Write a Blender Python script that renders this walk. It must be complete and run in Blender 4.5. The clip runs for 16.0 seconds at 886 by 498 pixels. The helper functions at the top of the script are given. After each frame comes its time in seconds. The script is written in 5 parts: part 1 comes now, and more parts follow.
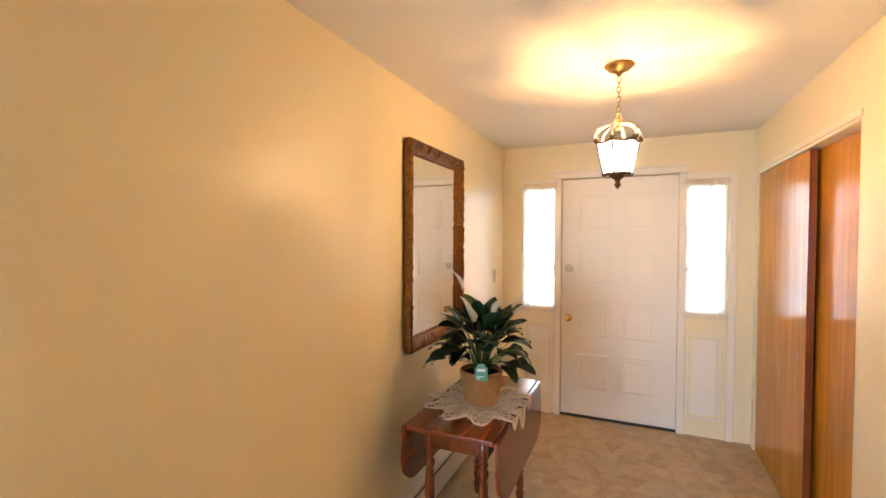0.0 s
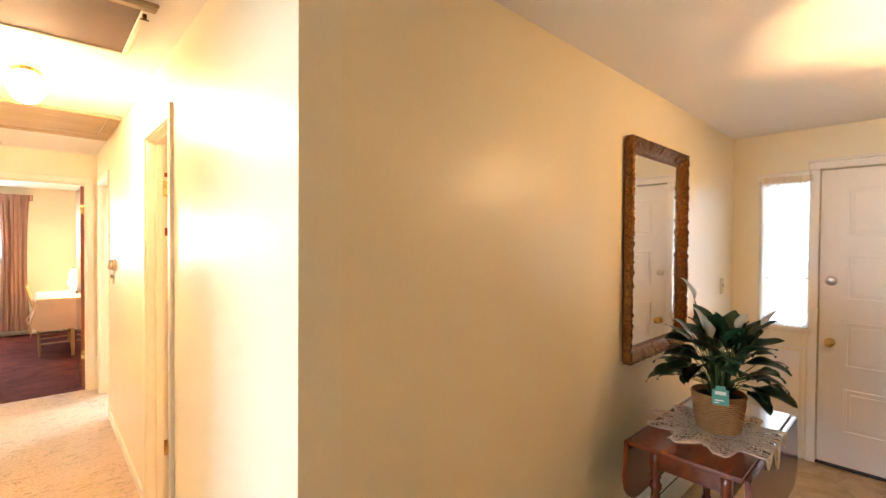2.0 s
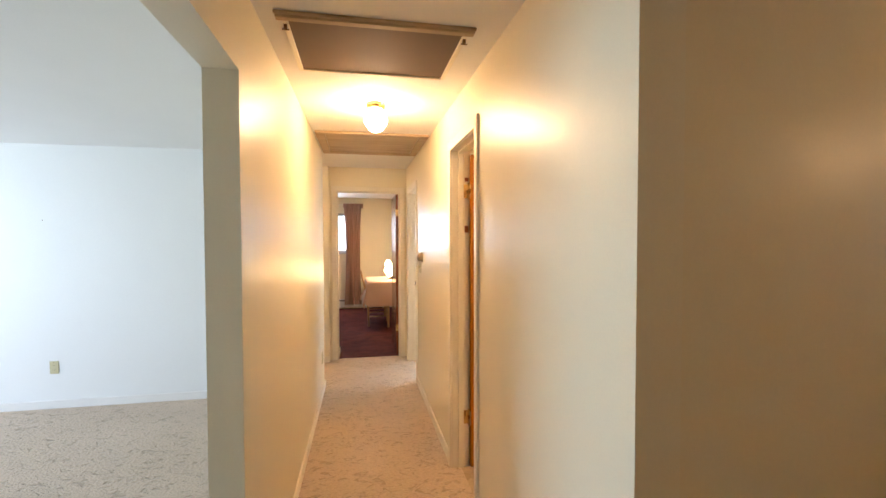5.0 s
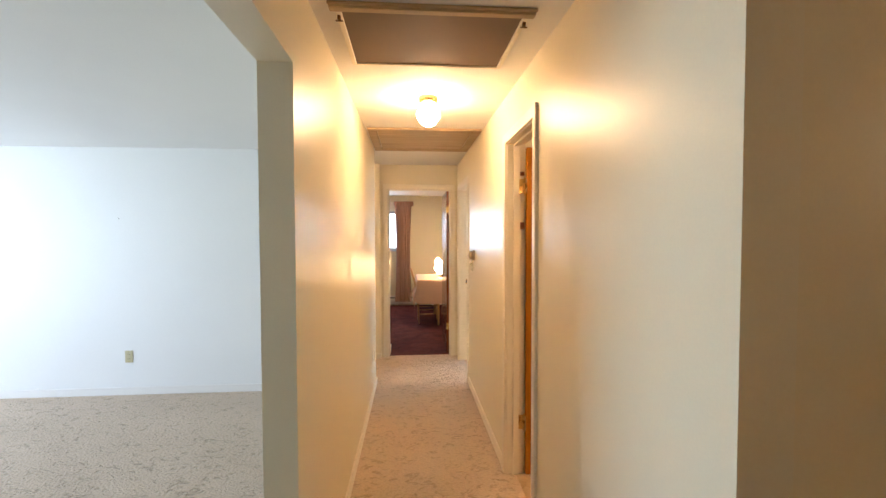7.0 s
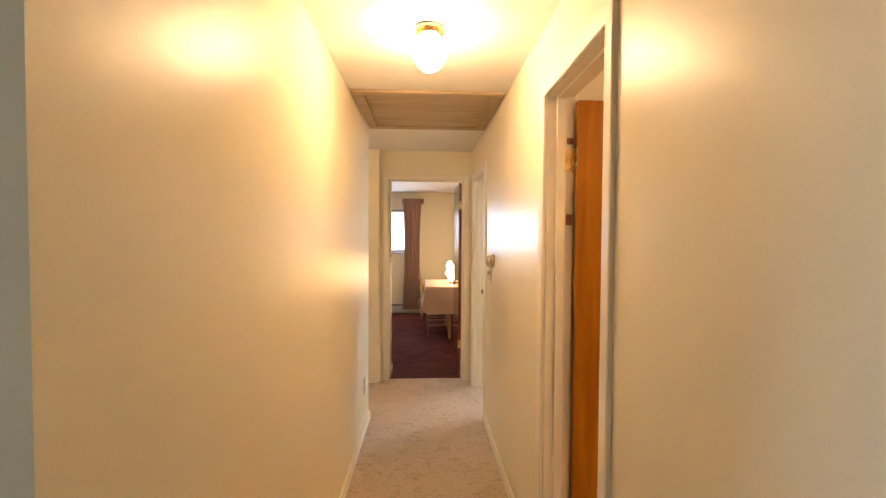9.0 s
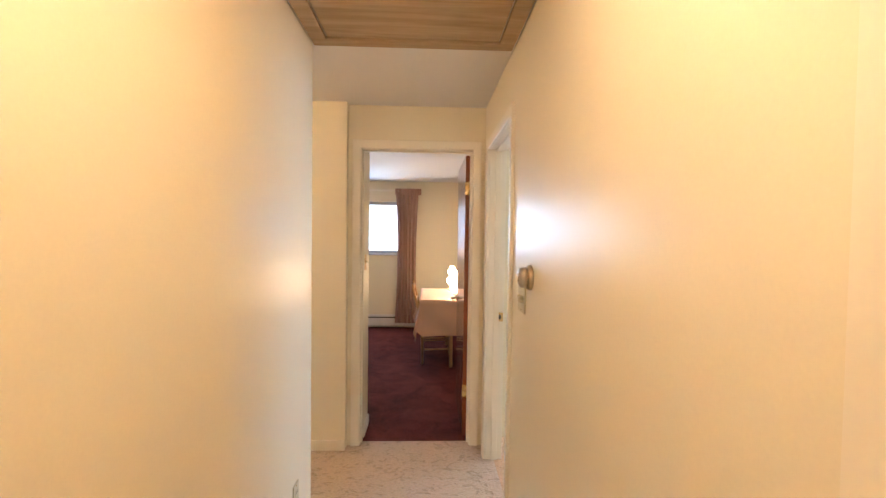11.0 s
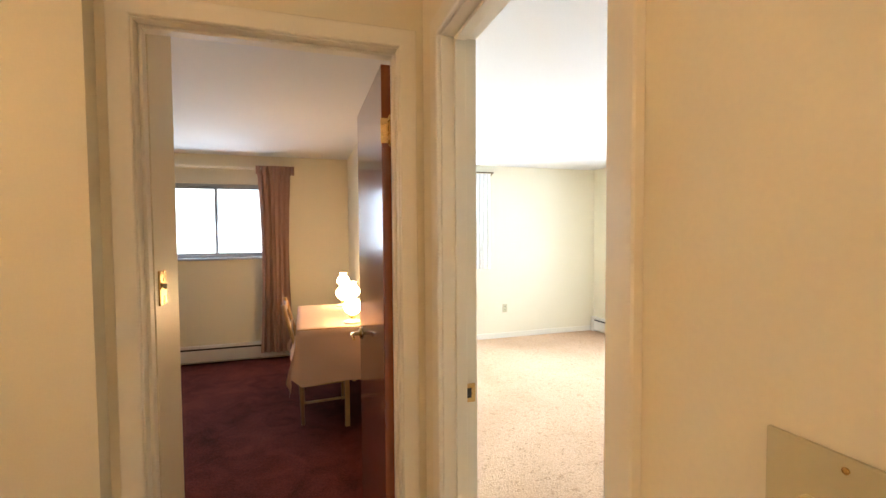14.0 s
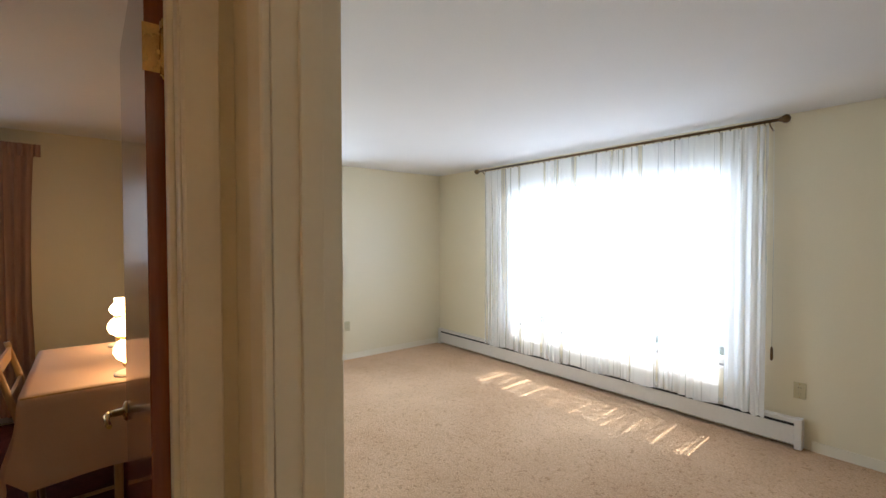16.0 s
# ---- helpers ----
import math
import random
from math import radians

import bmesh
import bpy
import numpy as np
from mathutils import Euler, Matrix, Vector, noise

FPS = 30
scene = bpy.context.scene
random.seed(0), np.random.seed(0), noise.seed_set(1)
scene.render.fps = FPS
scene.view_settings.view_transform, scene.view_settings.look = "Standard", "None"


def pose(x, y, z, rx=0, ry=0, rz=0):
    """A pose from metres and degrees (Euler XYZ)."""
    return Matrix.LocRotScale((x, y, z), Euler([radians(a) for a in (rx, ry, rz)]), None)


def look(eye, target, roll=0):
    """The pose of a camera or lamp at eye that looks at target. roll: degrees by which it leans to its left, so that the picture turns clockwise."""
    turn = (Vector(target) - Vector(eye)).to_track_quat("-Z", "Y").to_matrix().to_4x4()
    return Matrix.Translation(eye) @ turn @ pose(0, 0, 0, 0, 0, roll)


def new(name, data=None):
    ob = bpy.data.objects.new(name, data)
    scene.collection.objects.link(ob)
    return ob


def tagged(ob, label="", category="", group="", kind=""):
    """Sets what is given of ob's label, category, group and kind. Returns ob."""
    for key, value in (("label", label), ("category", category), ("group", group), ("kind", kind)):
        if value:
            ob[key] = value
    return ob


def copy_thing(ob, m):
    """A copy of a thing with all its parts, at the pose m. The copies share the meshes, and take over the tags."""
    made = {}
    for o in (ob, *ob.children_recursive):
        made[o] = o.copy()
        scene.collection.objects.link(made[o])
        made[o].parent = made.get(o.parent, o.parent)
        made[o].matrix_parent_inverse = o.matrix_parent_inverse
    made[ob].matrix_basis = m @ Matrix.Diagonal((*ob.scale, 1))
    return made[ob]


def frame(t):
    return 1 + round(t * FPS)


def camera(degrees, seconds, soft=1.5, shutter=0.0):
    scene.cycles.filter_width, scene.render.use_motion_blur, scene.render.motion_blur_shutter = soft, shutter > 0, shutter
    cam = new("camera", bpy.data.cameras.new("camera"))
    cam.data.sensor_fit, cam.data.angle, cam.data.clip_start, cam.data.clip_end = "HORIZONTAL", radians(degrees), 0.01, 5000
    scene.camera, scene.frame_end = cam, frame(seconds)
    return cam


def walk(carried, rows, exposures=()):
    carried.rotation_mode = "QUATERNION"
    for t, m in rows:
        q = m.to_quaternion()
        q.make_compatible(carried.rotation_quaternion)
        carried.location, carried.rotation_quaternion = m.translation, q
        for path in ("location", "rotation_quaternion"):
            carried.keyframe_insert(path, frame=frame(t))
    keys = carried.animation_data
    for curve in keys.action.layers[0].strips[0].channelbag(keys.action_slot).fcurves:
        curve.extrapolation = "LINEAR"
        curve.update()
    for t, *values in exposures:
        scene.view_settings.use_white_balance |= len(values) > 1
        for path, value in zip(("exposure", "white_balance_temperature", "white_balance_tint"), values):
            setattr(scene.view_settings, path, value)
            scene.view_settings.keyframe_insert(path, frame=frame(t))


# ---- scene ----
cam = camera(90.6, 16.0)
PATH = [
    (0, (0.281, 0.278, 1.544), (-0.519, 2.111, 1.494), 0.2),
    (0.5, (0.252, 0.245, 1.525), (-0.728, 1.988, 1.493), 0.2),
    (1, (0.22, 0.216, 1.528), (-0.927, 1.854, 1.496), 0.2),
    (1.5, (0.195, 0.201, 1.528), (-1.124, 1.703, 1.496), 0.4),
    (2, (0.163, 0.17, 1.536), (-1.305, 1.528, 1.503), 0.4),
    (2.5, (0.147, 0.147, 1.53), (-1.452, 1.348, 1.497), 0.5),
    (3, (0.13, 0.125, 1.527), (-1.578, 1.165, 1.488), 0.4),
    (3.5, (0.099, 0.093, 1.529), (-1.698, 0.97, 1.489), 0.2),
    (4, (0.074, 0.064, 1.534), (-1.796, 0.772, 1.487), 0.1),
    (4.5, (0.054, 0.036, 1.534), (-1.871, 0.574, 1.48), -0.0),
    (5, (0.039, 0.02, 1.535), (-1.924, 0.398, 1.478), -0.1),
    (5.2, (0.038, 0.014, 1.534), (-1.935, 0.339, 1.475), -0.2),
    (7.5, (-0.162, 0.003, 1.53), (-2.155, 0.151, 1.466), -0.0),
    (8, (-0.382, 0.029, 1.535), (-2.377, 0.16, 1.476), 0.2),
    (8.5, (-0.648, 0.067, 1.505), (-2.644, 0.179, 1.451), 0.3),
    (9, (-0.961, 0.11, 1.511), (-2.958, 0.202, 1.453), 0.3),
    (9.2, (-1.1, 0.111, 1.499), (-3.097, 0.198, 1.441), 0.4),
    (11.3, (-2.628, 0.221, 1.489), (-4.625, 0.296, 1.429), 0.8),
    (11.5, (-2.746, 0.202, 1.481), (-4.743, 0.312, 1.433), 0.8),
    (12, (-3.059, 0.196, 1.495), (-5.051, 0.371, 1.454), 0.7),
    (12.5, (-3.344, 0.183, 1.487), (-5.325, 0.452, 1.455), 0.5),
    (13, (-3.608, 0.179, 1.479), (-5.573, 0.547, 1.425), 0.1),
    (13.5, (-3.841, 0.205, 1.479), (-5.787, 0.659, 1.412), -0.5),
    (14, (-4.033, 0.218, 1.469), (-5.939, 0.82, 1.391), -0.4),
    (14.5, (-4.225, 0.239, 1.475), (-6.062, 1.024, 1.389), -0.3),
    (15, (-4.376, 0.281, 1.473), (-6.148, 1.204, 1.399), -0.3),
    (15.5, (-4.523, 0.334, 1.478), (-6.192, 1.434, 1.41), -0.1),
    (16, (-4.647, 0.407, 1.481), (-6.202, 1.663, 1.432), -0.1),
]
EXPOSURES = [  # seconds, stops, kelvin, tint
    (0.0, 4.24, 6350, 11), (1.5, 4.28, 6100, 11), (2.5, 3.70, 5900, 11), (3.5, 3.32, 5850, 11), (5.0, 2.95, 5800, 11),
    (7.5, 2.80, 5800, 11), (9.0, 2.66, 5950, 11), (11.5, 2.74, 5100, 11), (12.5, 2.78, 4850, 10), (13.5, 2.46, 5750, 9),
    (14.5, 2.36, 5900, 9), (15.0, 2.05, 5900, 10), (16.0, 1.00, 6000, 11)]
walk(cam, [(t, look(eye, target, roll)) for t, eye, target, roll in PATH], EXPOSURES)

# ---- sun, sky and daylight in the window openings ----
world = bpy.data.worlds.new("world")
scene.world = world
world.use_nodes = True
wn = world.node_tree.nodes
sky = wn.new("ShaderNodeTexSky")
sky.sky_type, sky.sun_disc = "NISHITA", False
sky.sun_elevation, sky.sun_rotation = radians(57), radians(-2)
world.node_tree.links.new(sky.outputs[0], wn["Background"].inputs[0])
wn["Background"].inputs[1].default_value = 0.05
sun = new("sun", bpy.data.lights.new("sun", "SUN"))
sun.data.energy, sun.data.angle, sun.data.color = 5.0, radians(0.5), (1.0, 0.95, 0.86)
sun.matrix_world = look((0, 0, 0), (0.02, -0.54, -0.842))

DAY = (0.72, 0.84, 1.0)


def window_light(name, centre, target, width, height, watts, colour=DAY):
    lamp = new(name, bpy.data.lights.new(name, "AREA"))
    lamp.data.shape, lamp.data.size, lamp.data.size_y = "RECTANGLE", width, height
    lamp.data.energy, lamp.data.color = watts, colour
    lamp.matrix_world = look(centre, target)
    return lamp


window_light("daylight_picture_window", (-7.0, 4.36, 1.25), (-7.0, 0, 0.9), 2.2, 1.45, 34)
window_light("daylight_bedroom_window", (-9.60, -0.75, 1.6), (-6.0, -0.75, 0.3), 1.1, 0.78, 5.4)
window_light("daylight_side_window", (-9.60, 1.65, 1.6), (-5.0, 2.2, 0.4), 1.1, 0.8, 20)
window_light("daylight_living_window", (-2.2, -5.45, 1.4), (-2.2, 0, 1.1), 2.9, 1.7, 20.5, (0.70, 0.83, 1.0))
window_light("daylight_sidelight_west", (-0.487, 4.29, 1.46), (-0.487, 0, 1.2), 0.24, 1.0, 0.22)
window_light("daylight_sidelight_east", (0.782, 4.29, 1.46), (0.782, 0, 1.2), 0.24, 1.0, 0.22)

PENDANT_WARM = (1.0, 0.555, 0.215)
for k in range(3):
    bulb = new("pendant_bulb_light", bpy.data.lights.new("pendant_bulb_light", "POINT"))
    bulb.data.energy, bulb.data.color, bulb.data.shadow_soft_size = 0.74, PENDANT_WARM, 0.0022
    bulb.location = (0.205 + 0.022 * math.cos(2 * math.pi * k / 3 + 0.5), 2.5 + 0.022 * math.sin(2 * math.pi * k / 3 + 0.5), 1.940)


# ---- materials ----
def material(name):
    m = bpy.data.materials.new(name)
    m.use_nodes = True
    return m, m.node_tree.nodes, m.node_tree.links, m.node_tree.nodes["Principled BSDF"]


def surface(name, colour, rough=0.5, metal=0.0, vary=0.06, scale=3.0, fine=60.0, bump=0.05, depth=0.002, spec=0.5, stretch=(1, 1, 1), coat=0.0, random_tone=0.0):
    """A painted or plain surface with stains at a large scale and grain at a small one."""
    m, n, l, b = material(name)
    co = n.new("ShaderNodeTexCoord")
    mp = n.new("ShaderNodeMapping")
    mp.inputs["Scale"].default_value = stretch
    l.new(co.outputs["Object"], mp.inputs[0])
    big, small = n.new("ShaderNodeTexNoise"), n.new("ShaderNodeTexNoise")
    big.inputs["Scale"].default_value, big.inputs["Detail"].default_value = scale, 4
    small.inputs["Scale"].default_value, small.inputs["Detail"].default_value = fine, 3
    l.new(mp.outputs[0], big.inputs[0])
    l.new(mp.outputs[0], small.inputs[0])
    add = n.new("ShaderNodeMath")
    add.operation = "ADD"
    l.new(big.outputs[0], add.inputs[0])
    l.new(small.outputs[0], add.inputs[1])
    rng = n.new("ShaderNodeMapRange")
    rng.inputs[1].default_value, rng.inputs[2].default_value = 0.6, 1.4
    rng.inputs[3].default_value, rng.inputs[4].default_value = 1 - vary, 1 + vary
    l.new(add.outputs[0], rng.inputs[0])
    hsv = n.new("ShaderNodeHueSaturation")
    hsv.inputs["Color"].default_value = (*colour, 1)
    last = rng.outputs[0]
    if random_tone:
        info = n.new("ShaderNodeObjectInfo")
        tone = n.new("ShaderNodeMapRange")
        tone.inputs[3].default_value, tone.inputs[4].default_value = 1 - random_tone, 1 + random_tone
        l.new(info.outputs["Random"], tone.inputs[0])
        mul = n.new("ShaderNodeMath")
        mul.operation = "MULTIPLY"
        l.new(last, mul.inputs[0])
        l.new(tone.outputs[0], mul.inputs[1])
        last = mul.outputs[0]
    l.new(last, hsv.inputs["Value"])
    l.new(hsv.outputs[0], b.inputs["Base Color"])
    rr = n.new("ShaderNodeMapRange")
    rr.inputs[3].default_value, rr.inputs[4].default_value = max(0.02, rough - 0.07), min(1, rough + 0.07)
    l.new(big.outputs[0], rr.inputs[0])
    l.new(rr.outputs[0], b.inputs["Roughness"])
    b.inputs["Metallic"].default_value = metal
    b.inputs["Specular IOR Level"].default_value = spec
    b.inputs["Coat Weight"].default_value = coat
    b.inputs["Coat Roughness"].default_value = 0.12
    if bump:
        bp = n.new("ShaderNodeBump")
        bp.inputs["Strength"].default_value, bp.inputs["Distance"].default_value = bump, depth
        l.new(small.outputs[0], bp.inputs["Height"])
        l.new(bp.outputs[0], b.inputs["Normal"])
    return m


def wood(name, dark, light, rough=0.25, stretch=(9, 9, 0.7), bands=2.2, coat=0.3, spec=0.5):
    """Varnished wood, its grain along the axis with the smallest stretch."""
    m, n, l, b = material(name)
    co, mp = n.new("ShaderNodeTexCoord"), n.new("ShaderNodeMapping")
    mp.inputs["Scale"].default_value = stretch
    l.new(co.outputs["Object"], mp.inputs[0])
    big, fine = n.new("ShaderNodeTexNoise"), n.new("ShaderNodeTexNoise")
    big.inputs["Scale"].default_value, big.inputs["Detail"].default_value, big.inputs["Distortion"].default_value = bands, 5, 1.4
    fine.inputs["Scale"].default_value, fine.inputs["Detail"].default_value = 22, 4
    l.new(mp.outputs[0], big.inputs[0])
    l.new(mp.outputs[0], fine.inputs[0])
    mix = n.new("ShaderNodeMath")
    mix.operation = "MULTIPLY_ADD"
    mix.inputs[1].default_value = 0.3
    l.new(fine.outputs[0], mix.inputs[0])
    l.new(big.outputs[0], mix.inputs[2])
    ramp = n.new("ShaderNodeValToRGB")
    ramp.color_ramp.elements[0].position, ramp.color_ramp.elements[0].color = 0.42, (*dark, 1)
    ramp.color_ramp.elements[1].position, ramp.color_ramp.elements[1].color = 0.85, (*light, 1)
    l.new(mix.outputs[0], ramp.inputs[0])
    l.new(ramp.outputs[0], b.inputs["Base Color"])
    b.inputs["Roughness"].default_value = rough
    b.inputs["Coat Weight"].default_value, b.inputs["Coat Roughness"].default_value = coat, 0.1
    b.inputs["Specular IOR Level"].default_value = spec
    bp = n.new("ShaderNodeBump")
    bp.inputs["Strength"].default_value, bp.inputs["Distance"].default_value = 0.08, 0.001
    l.new(fine.outputs[0], bp.inputs["Height"])
    l.new(bp.outputs[0], b.inputs["Normal"])
    return m


def carpet(name, dark, light, pile=90.0, sculpt=9.0, deep=0.012, contrast=0.5, sheen=0.15, low=0.31, high=0.42, swirl=1.2, tread=1.0):
    """Pile carpet: sculpted clumps, shade in their hollows put into the colour, fine tufts and trodden patches."""
    m, n, l, b = material(name)
    co = n.new("ShaderNodeTexCoord")
    lay = n.new("ShaderNodeMapping")
    lay.inputs["Scale"].default_value = (1.0, 1.0 / tread, 1.0)
    l.new(co.outputs["Object"], lay.inputs[0])
    big, clump, tuft = n.new("ShaderNodeTexNoise"), n.new("ShaderNodeTexNoise"), n.new("ShaderNodeTexNoise")
    for node, s, d, w in ((big, 1.3, 3, 0.3), (clump, sculpt, 2, swirl), (tuft, pile, 2, 0.0)):
        node.inputs["Scale"].default_value, node.inputs["Detail"].default_value, node.inputs["Distortion"].default_value = s, d, w
        l.new(lay.outputs[0], node.inputs[0])
    shape = n.new("ShaderNodeMapRange")
    shape.inputs[1].default_value, shape.inputs[2].default_value = low, high
    l.new(clump.outputs[0], shape.inputs[0])
    one = n.new("ShaderNodeMath")
    one.operation = "MULTIPLY_ADD"
    one.inputs[1].default_value = contrast
    l.new(shape.outputs[0], one.inputs[0])
    l.new(tuft.outputs[0], one.inputs[2])
    two = n.new("ShaderNodeMath")
    two.operation = "MULTIPLY_ADD"
    two.inputs[1].default_value = 0.8
    l.new(big.outputs[0], two.inputs[0])
    l.new(one.outputs[0], two.inputs[2])
    # the same clumps drive the colour: hollows take the dark tone as shade
    ramp = n.new("ShaderNodeValToRGB")
    ramp.color_ramp.elements[0].position, ramp.color_ramp.elements[0].color = 0.05, (*dark, 1)
    ramp.color_ramp.elements[1].position, ramp.color_ramp.elements[1].color = 1.0, (*light, 1)
    even = n.new("ShaderNodeMapRange")
    even.inputs[1].default_value, even.inputs[2].default_value = 0.72, contrast + 1.18
    l.new(two.outputs[0], even.inputs[0])
    l.new(even.outputs[0], ramp.inputs[0])
    l.new(ramp.outputs[0], b.inputs["Base Color"])
    b.inputs["Roughness"].default_value, b.inputs["Specular IOR Level"].default_value = 0.95, 0.1
    b.inputs["Sheen Weight"].default_value = sheen
    bp = n.new("ShaderNodeBump")
    bp.inputs["Strength"].default_value, bp.inputs["Distance"].default_value = 0.9, deep
    l.new(one.outputs[0], bp.inputs["Height"])
    l.new(bp.outputs[0], b.inputs["Normal"])
    return m


def vinyl(name):
    """Sheet vinyl printed as small irregular flagstones, faintly embossed."""
    m, n, l, b = material(name)
    co = n.new("ShaderNodeTexCoord")
    cell, edge, cloud = n.new("ShaderNodeTexVoronoi"), n.new("ShaderNodeTexVoronoi"), n.new("ShaderNodeTexNoise")
    edge.feature = "DISTANCE_TO_EDGE"
    for v in (cell, edge):
        v.inputs["Scale"].default_value = 9.5
        l.new(co.outputs["Object"], v.inputs["Vector"])
    cloud.inputs["Scale"].default_value, cloud.inputs["Detail"].default_value = 14, 5
    l.new(co.outputs["Object"], cloud.inputs[0])
    bw = n.new("ShaderNodeRGBToBW")
    l.new(cell.outputs["Color"], bw.inputs[0])
    mixv = n.new("ShaderNodeMath")
    mixv.operation = "MULTIPLY_ADD"
    mixv.inputs[1].default_value = 0.55
    l.new(bw.outputs[0], mixv.inputs[0])
    l.new(cloud.outputs[0], mixv.inputs[2])
    ramp = n.new("ShaderNodeValToRGB")
    ramp.color_ramp.elements[0].position, ramp.color_ramp.elements[0].color = 0.45, (0.37, 0.265, 0.15, 1)
    ramp.color_ramp.elements[1].position, ramp.color_ramp.elements[1].color = 1.05, (0.52, 0.40, 0.25, 1)
    l.new(mixv.outputs[0], ramp.inputs[0])
    seam = n.new("ShaderNodeMapRange")
    seam.inputs[1].default_value, seam.inputs[2].default_value = 0.0, 0.05
    seam.inputs[3].default_value, seam.inputs[4].default_value = 0.86, 1.0
    l.new(edge.outputs["Distance"], seam.inputs[0])
    hsv = n.new("ShaderNodeHueSaturation")
    l.new(ramp.outputs[0], hsv.inputs["Color"])
    l.new(seam.outputs[0], hsv.inputs["Value"])
    l.new(hsv.outputs[0], b.inputs["Base Color"])
    b.inputs["Roughness"].default_value = 0.42
    bp = n.new("ShaderNodeBump")
    bp.inputs["Strength"].default_value, bp.inputs["Distance"].default_value = 0.35, 0.0015
    l.new(seam.outputs[0], bp.inputs["Height"])
    l.new(bp.outputs[0], b.inputs["Normal"])
    return m


def glowing(name, colour, strength):
    m, n, l, b = material(name)
    b.inputs["Base Color"].default_value = (*colour, 1)
    b.inputs["Emission Color"].default_value, b.inputs["Emission Strength"].default_value = (*colour, 1), strength
    return m


def sheer(name, colour, see_through=0.35, slit=0.5):
    """Thin woven cloth that lets light through."""
    m, n, l, b = material(name)
    out = n["Material Output"]
    n.remove(b)
    co, weave = n.new("ShaderNodeTexCoord"), n.new("ShaderNodeTexNoise")
    weave.inputs["Scale"].default_value, weave.inputs["Detail"].default_value = 1.0, 3
    mp = n.new("ShaderNodeMapping")
    mp.inputs["Scale"].default_value = (16, 16, 0.35)
    l.new(co.outputs["Object"], mp.inputs[0])
    l.new(mp.outputs[0], weave.inputs[0])
    rng = n.new("ShaderNodeMapRange")
    rng.inputs[1].default_value, rng.inputs[2].default_value = 0.55, 0.61
    rng.inputs[3].default_value, rng.inputs[4].default_value = see_through, slit
    l.new(weave.outputs[0], rng.inputs[0])
    diff, tran, clear = n.new("ShaderNodeBsdfDiffuse"), n.new("ShaderNodeBsdfTranslucent"), n.new("ShaderNodeBsdfTransparent")
    diff.inputs[0].default_value = tran.inputs[0].default_value = (*colour, 1)
    a, c = n.new("ShaderNodeMixShader"), n.new("ShaderNodeMixShader")
    a.inputs[0].default_value = 0.5
    l.new(diff.outputs[0], a.inputs[1])
    l.new(tran.outputs[0], a.inputs[2])
    l.new(rng.outputs[0], c.inputs[0])
    l.new(a.outputs[0], c.inputs[1])
    l.new(clear.outputs[0], c.inputs[2])
    l.new(c.outputs[0], out.inputs[0])
    return m


def clear_glass(name):
    m, n, l, b = material(name)
    out = n["Material Output"]
    n.remove(b)
    gloss, clear, mix, fres = n.new("ShaderNodeBsdfGlossy"), n.new("ShaderNodeBsdfTransparent"), n.new("ShaderNodeMixShader"), n.new("ShaderNodeFresnel")
    gloss.inputs["Roughness"].default_value = 0.02
    l.new(fres.outputs[0], mix.inputs[0])
    l.new(clear.outputs[0], mix.inputs[1])
    l.new(gloss.outputs[0], mix.inputs[2])
    l.new(mix.outputs[0], out.inputs[0])
    return m


PAINT = surface("cream_wall_paint", (0.80, 0.722, 0.53), rough=0.36, spec=0.38, vary=0.025, scale=1.2, fine=140, bump=0.10, depth=0.001)
WHITE_PAINT = surface("white_wall_paint", (0.82, 0.80, 0.755), rough=0.5, vary=0.025, scale=1.2, fine=140, bump=0.10, depth=0.001)
FOYER_PAINT = surface("yellow_cream_wall_paint", (0.80, 0.705, 0.49), rough=0.35, vary=0.025, scale=1.2, fine=140, bump=0.10, depth=0.001, spec=0.4)
CEIL = surface("ceiling_paint", (0.80, 0.78, 0.75), rough=0.8, vary=0.03, scale=1.5, fine=160, bump=0.12, depth=0.001)
TRIM = surface("gloss_trim_paint", (0.83, 0.765, 0.62), rough=0.42, vary=0.02, scale=4, fine=90, bump=0.0)
DOOR_PAINT = surface("white_door_paint", (0.82, 0.78, 0.72), rough=0.42, vary=0.03, scale=3, fine=90, bump=0.05, depth=0.001)
BIRCH = wood("orange_birch_veneer", (0.32, 0.104, 0.002), (0.46, 0.172, 0.003), 0.26, (5, 5, 0.5), coat=0.0, spec=0.16)
CLOSET_BIRCH = wood("orange_varnished_closet_birch", (0.43, 0.170, 0.012), (0.57, 0.255, 0.025), 0.2, (4, 4, 0.4), coat=0.0, spec=0.13)
DARK_WOOD = wood("mahogany_stained_door", (0.16, 0.040, 0.014), (0.30, 0.085, 0.025), 0.2, (6, 6, 0.5), coat=0.5)
MAPLE = wood("maple_table_wood", (0.10, 0.020, 0.006), (0.21, 0.048, 0.013), 0.18, (7, 0.8, 7), coat=0.5)
PINE = wood("honey_chair_wood", (0.42, 0.22, 0.08), (0.60, 0.35, 0.14), 0.3, (7, 7, 0.8))
PANEL_WOOD = wood("hatch_plywood", (0.34, 0.24, 0.13), (0.50, 0.37, 0.22), 0.6, (9, 0.6, 9), coat=0.0)
GRILLE_DARK = surface("return_air_panel", (0.17, 0.115, 0.07), rough=0.75, vary=0.10, scale=5, fine=200)
BEIGE_CARPET = carpet("beige_sculpted_carpet", (0.40, 0.31, 0.21), (0.66, 0.515, 0.375), sculpt=17, deep=0.016, contrast=0.7, low=0.30, high=0.46, swirl=1.8, tread=1.7)
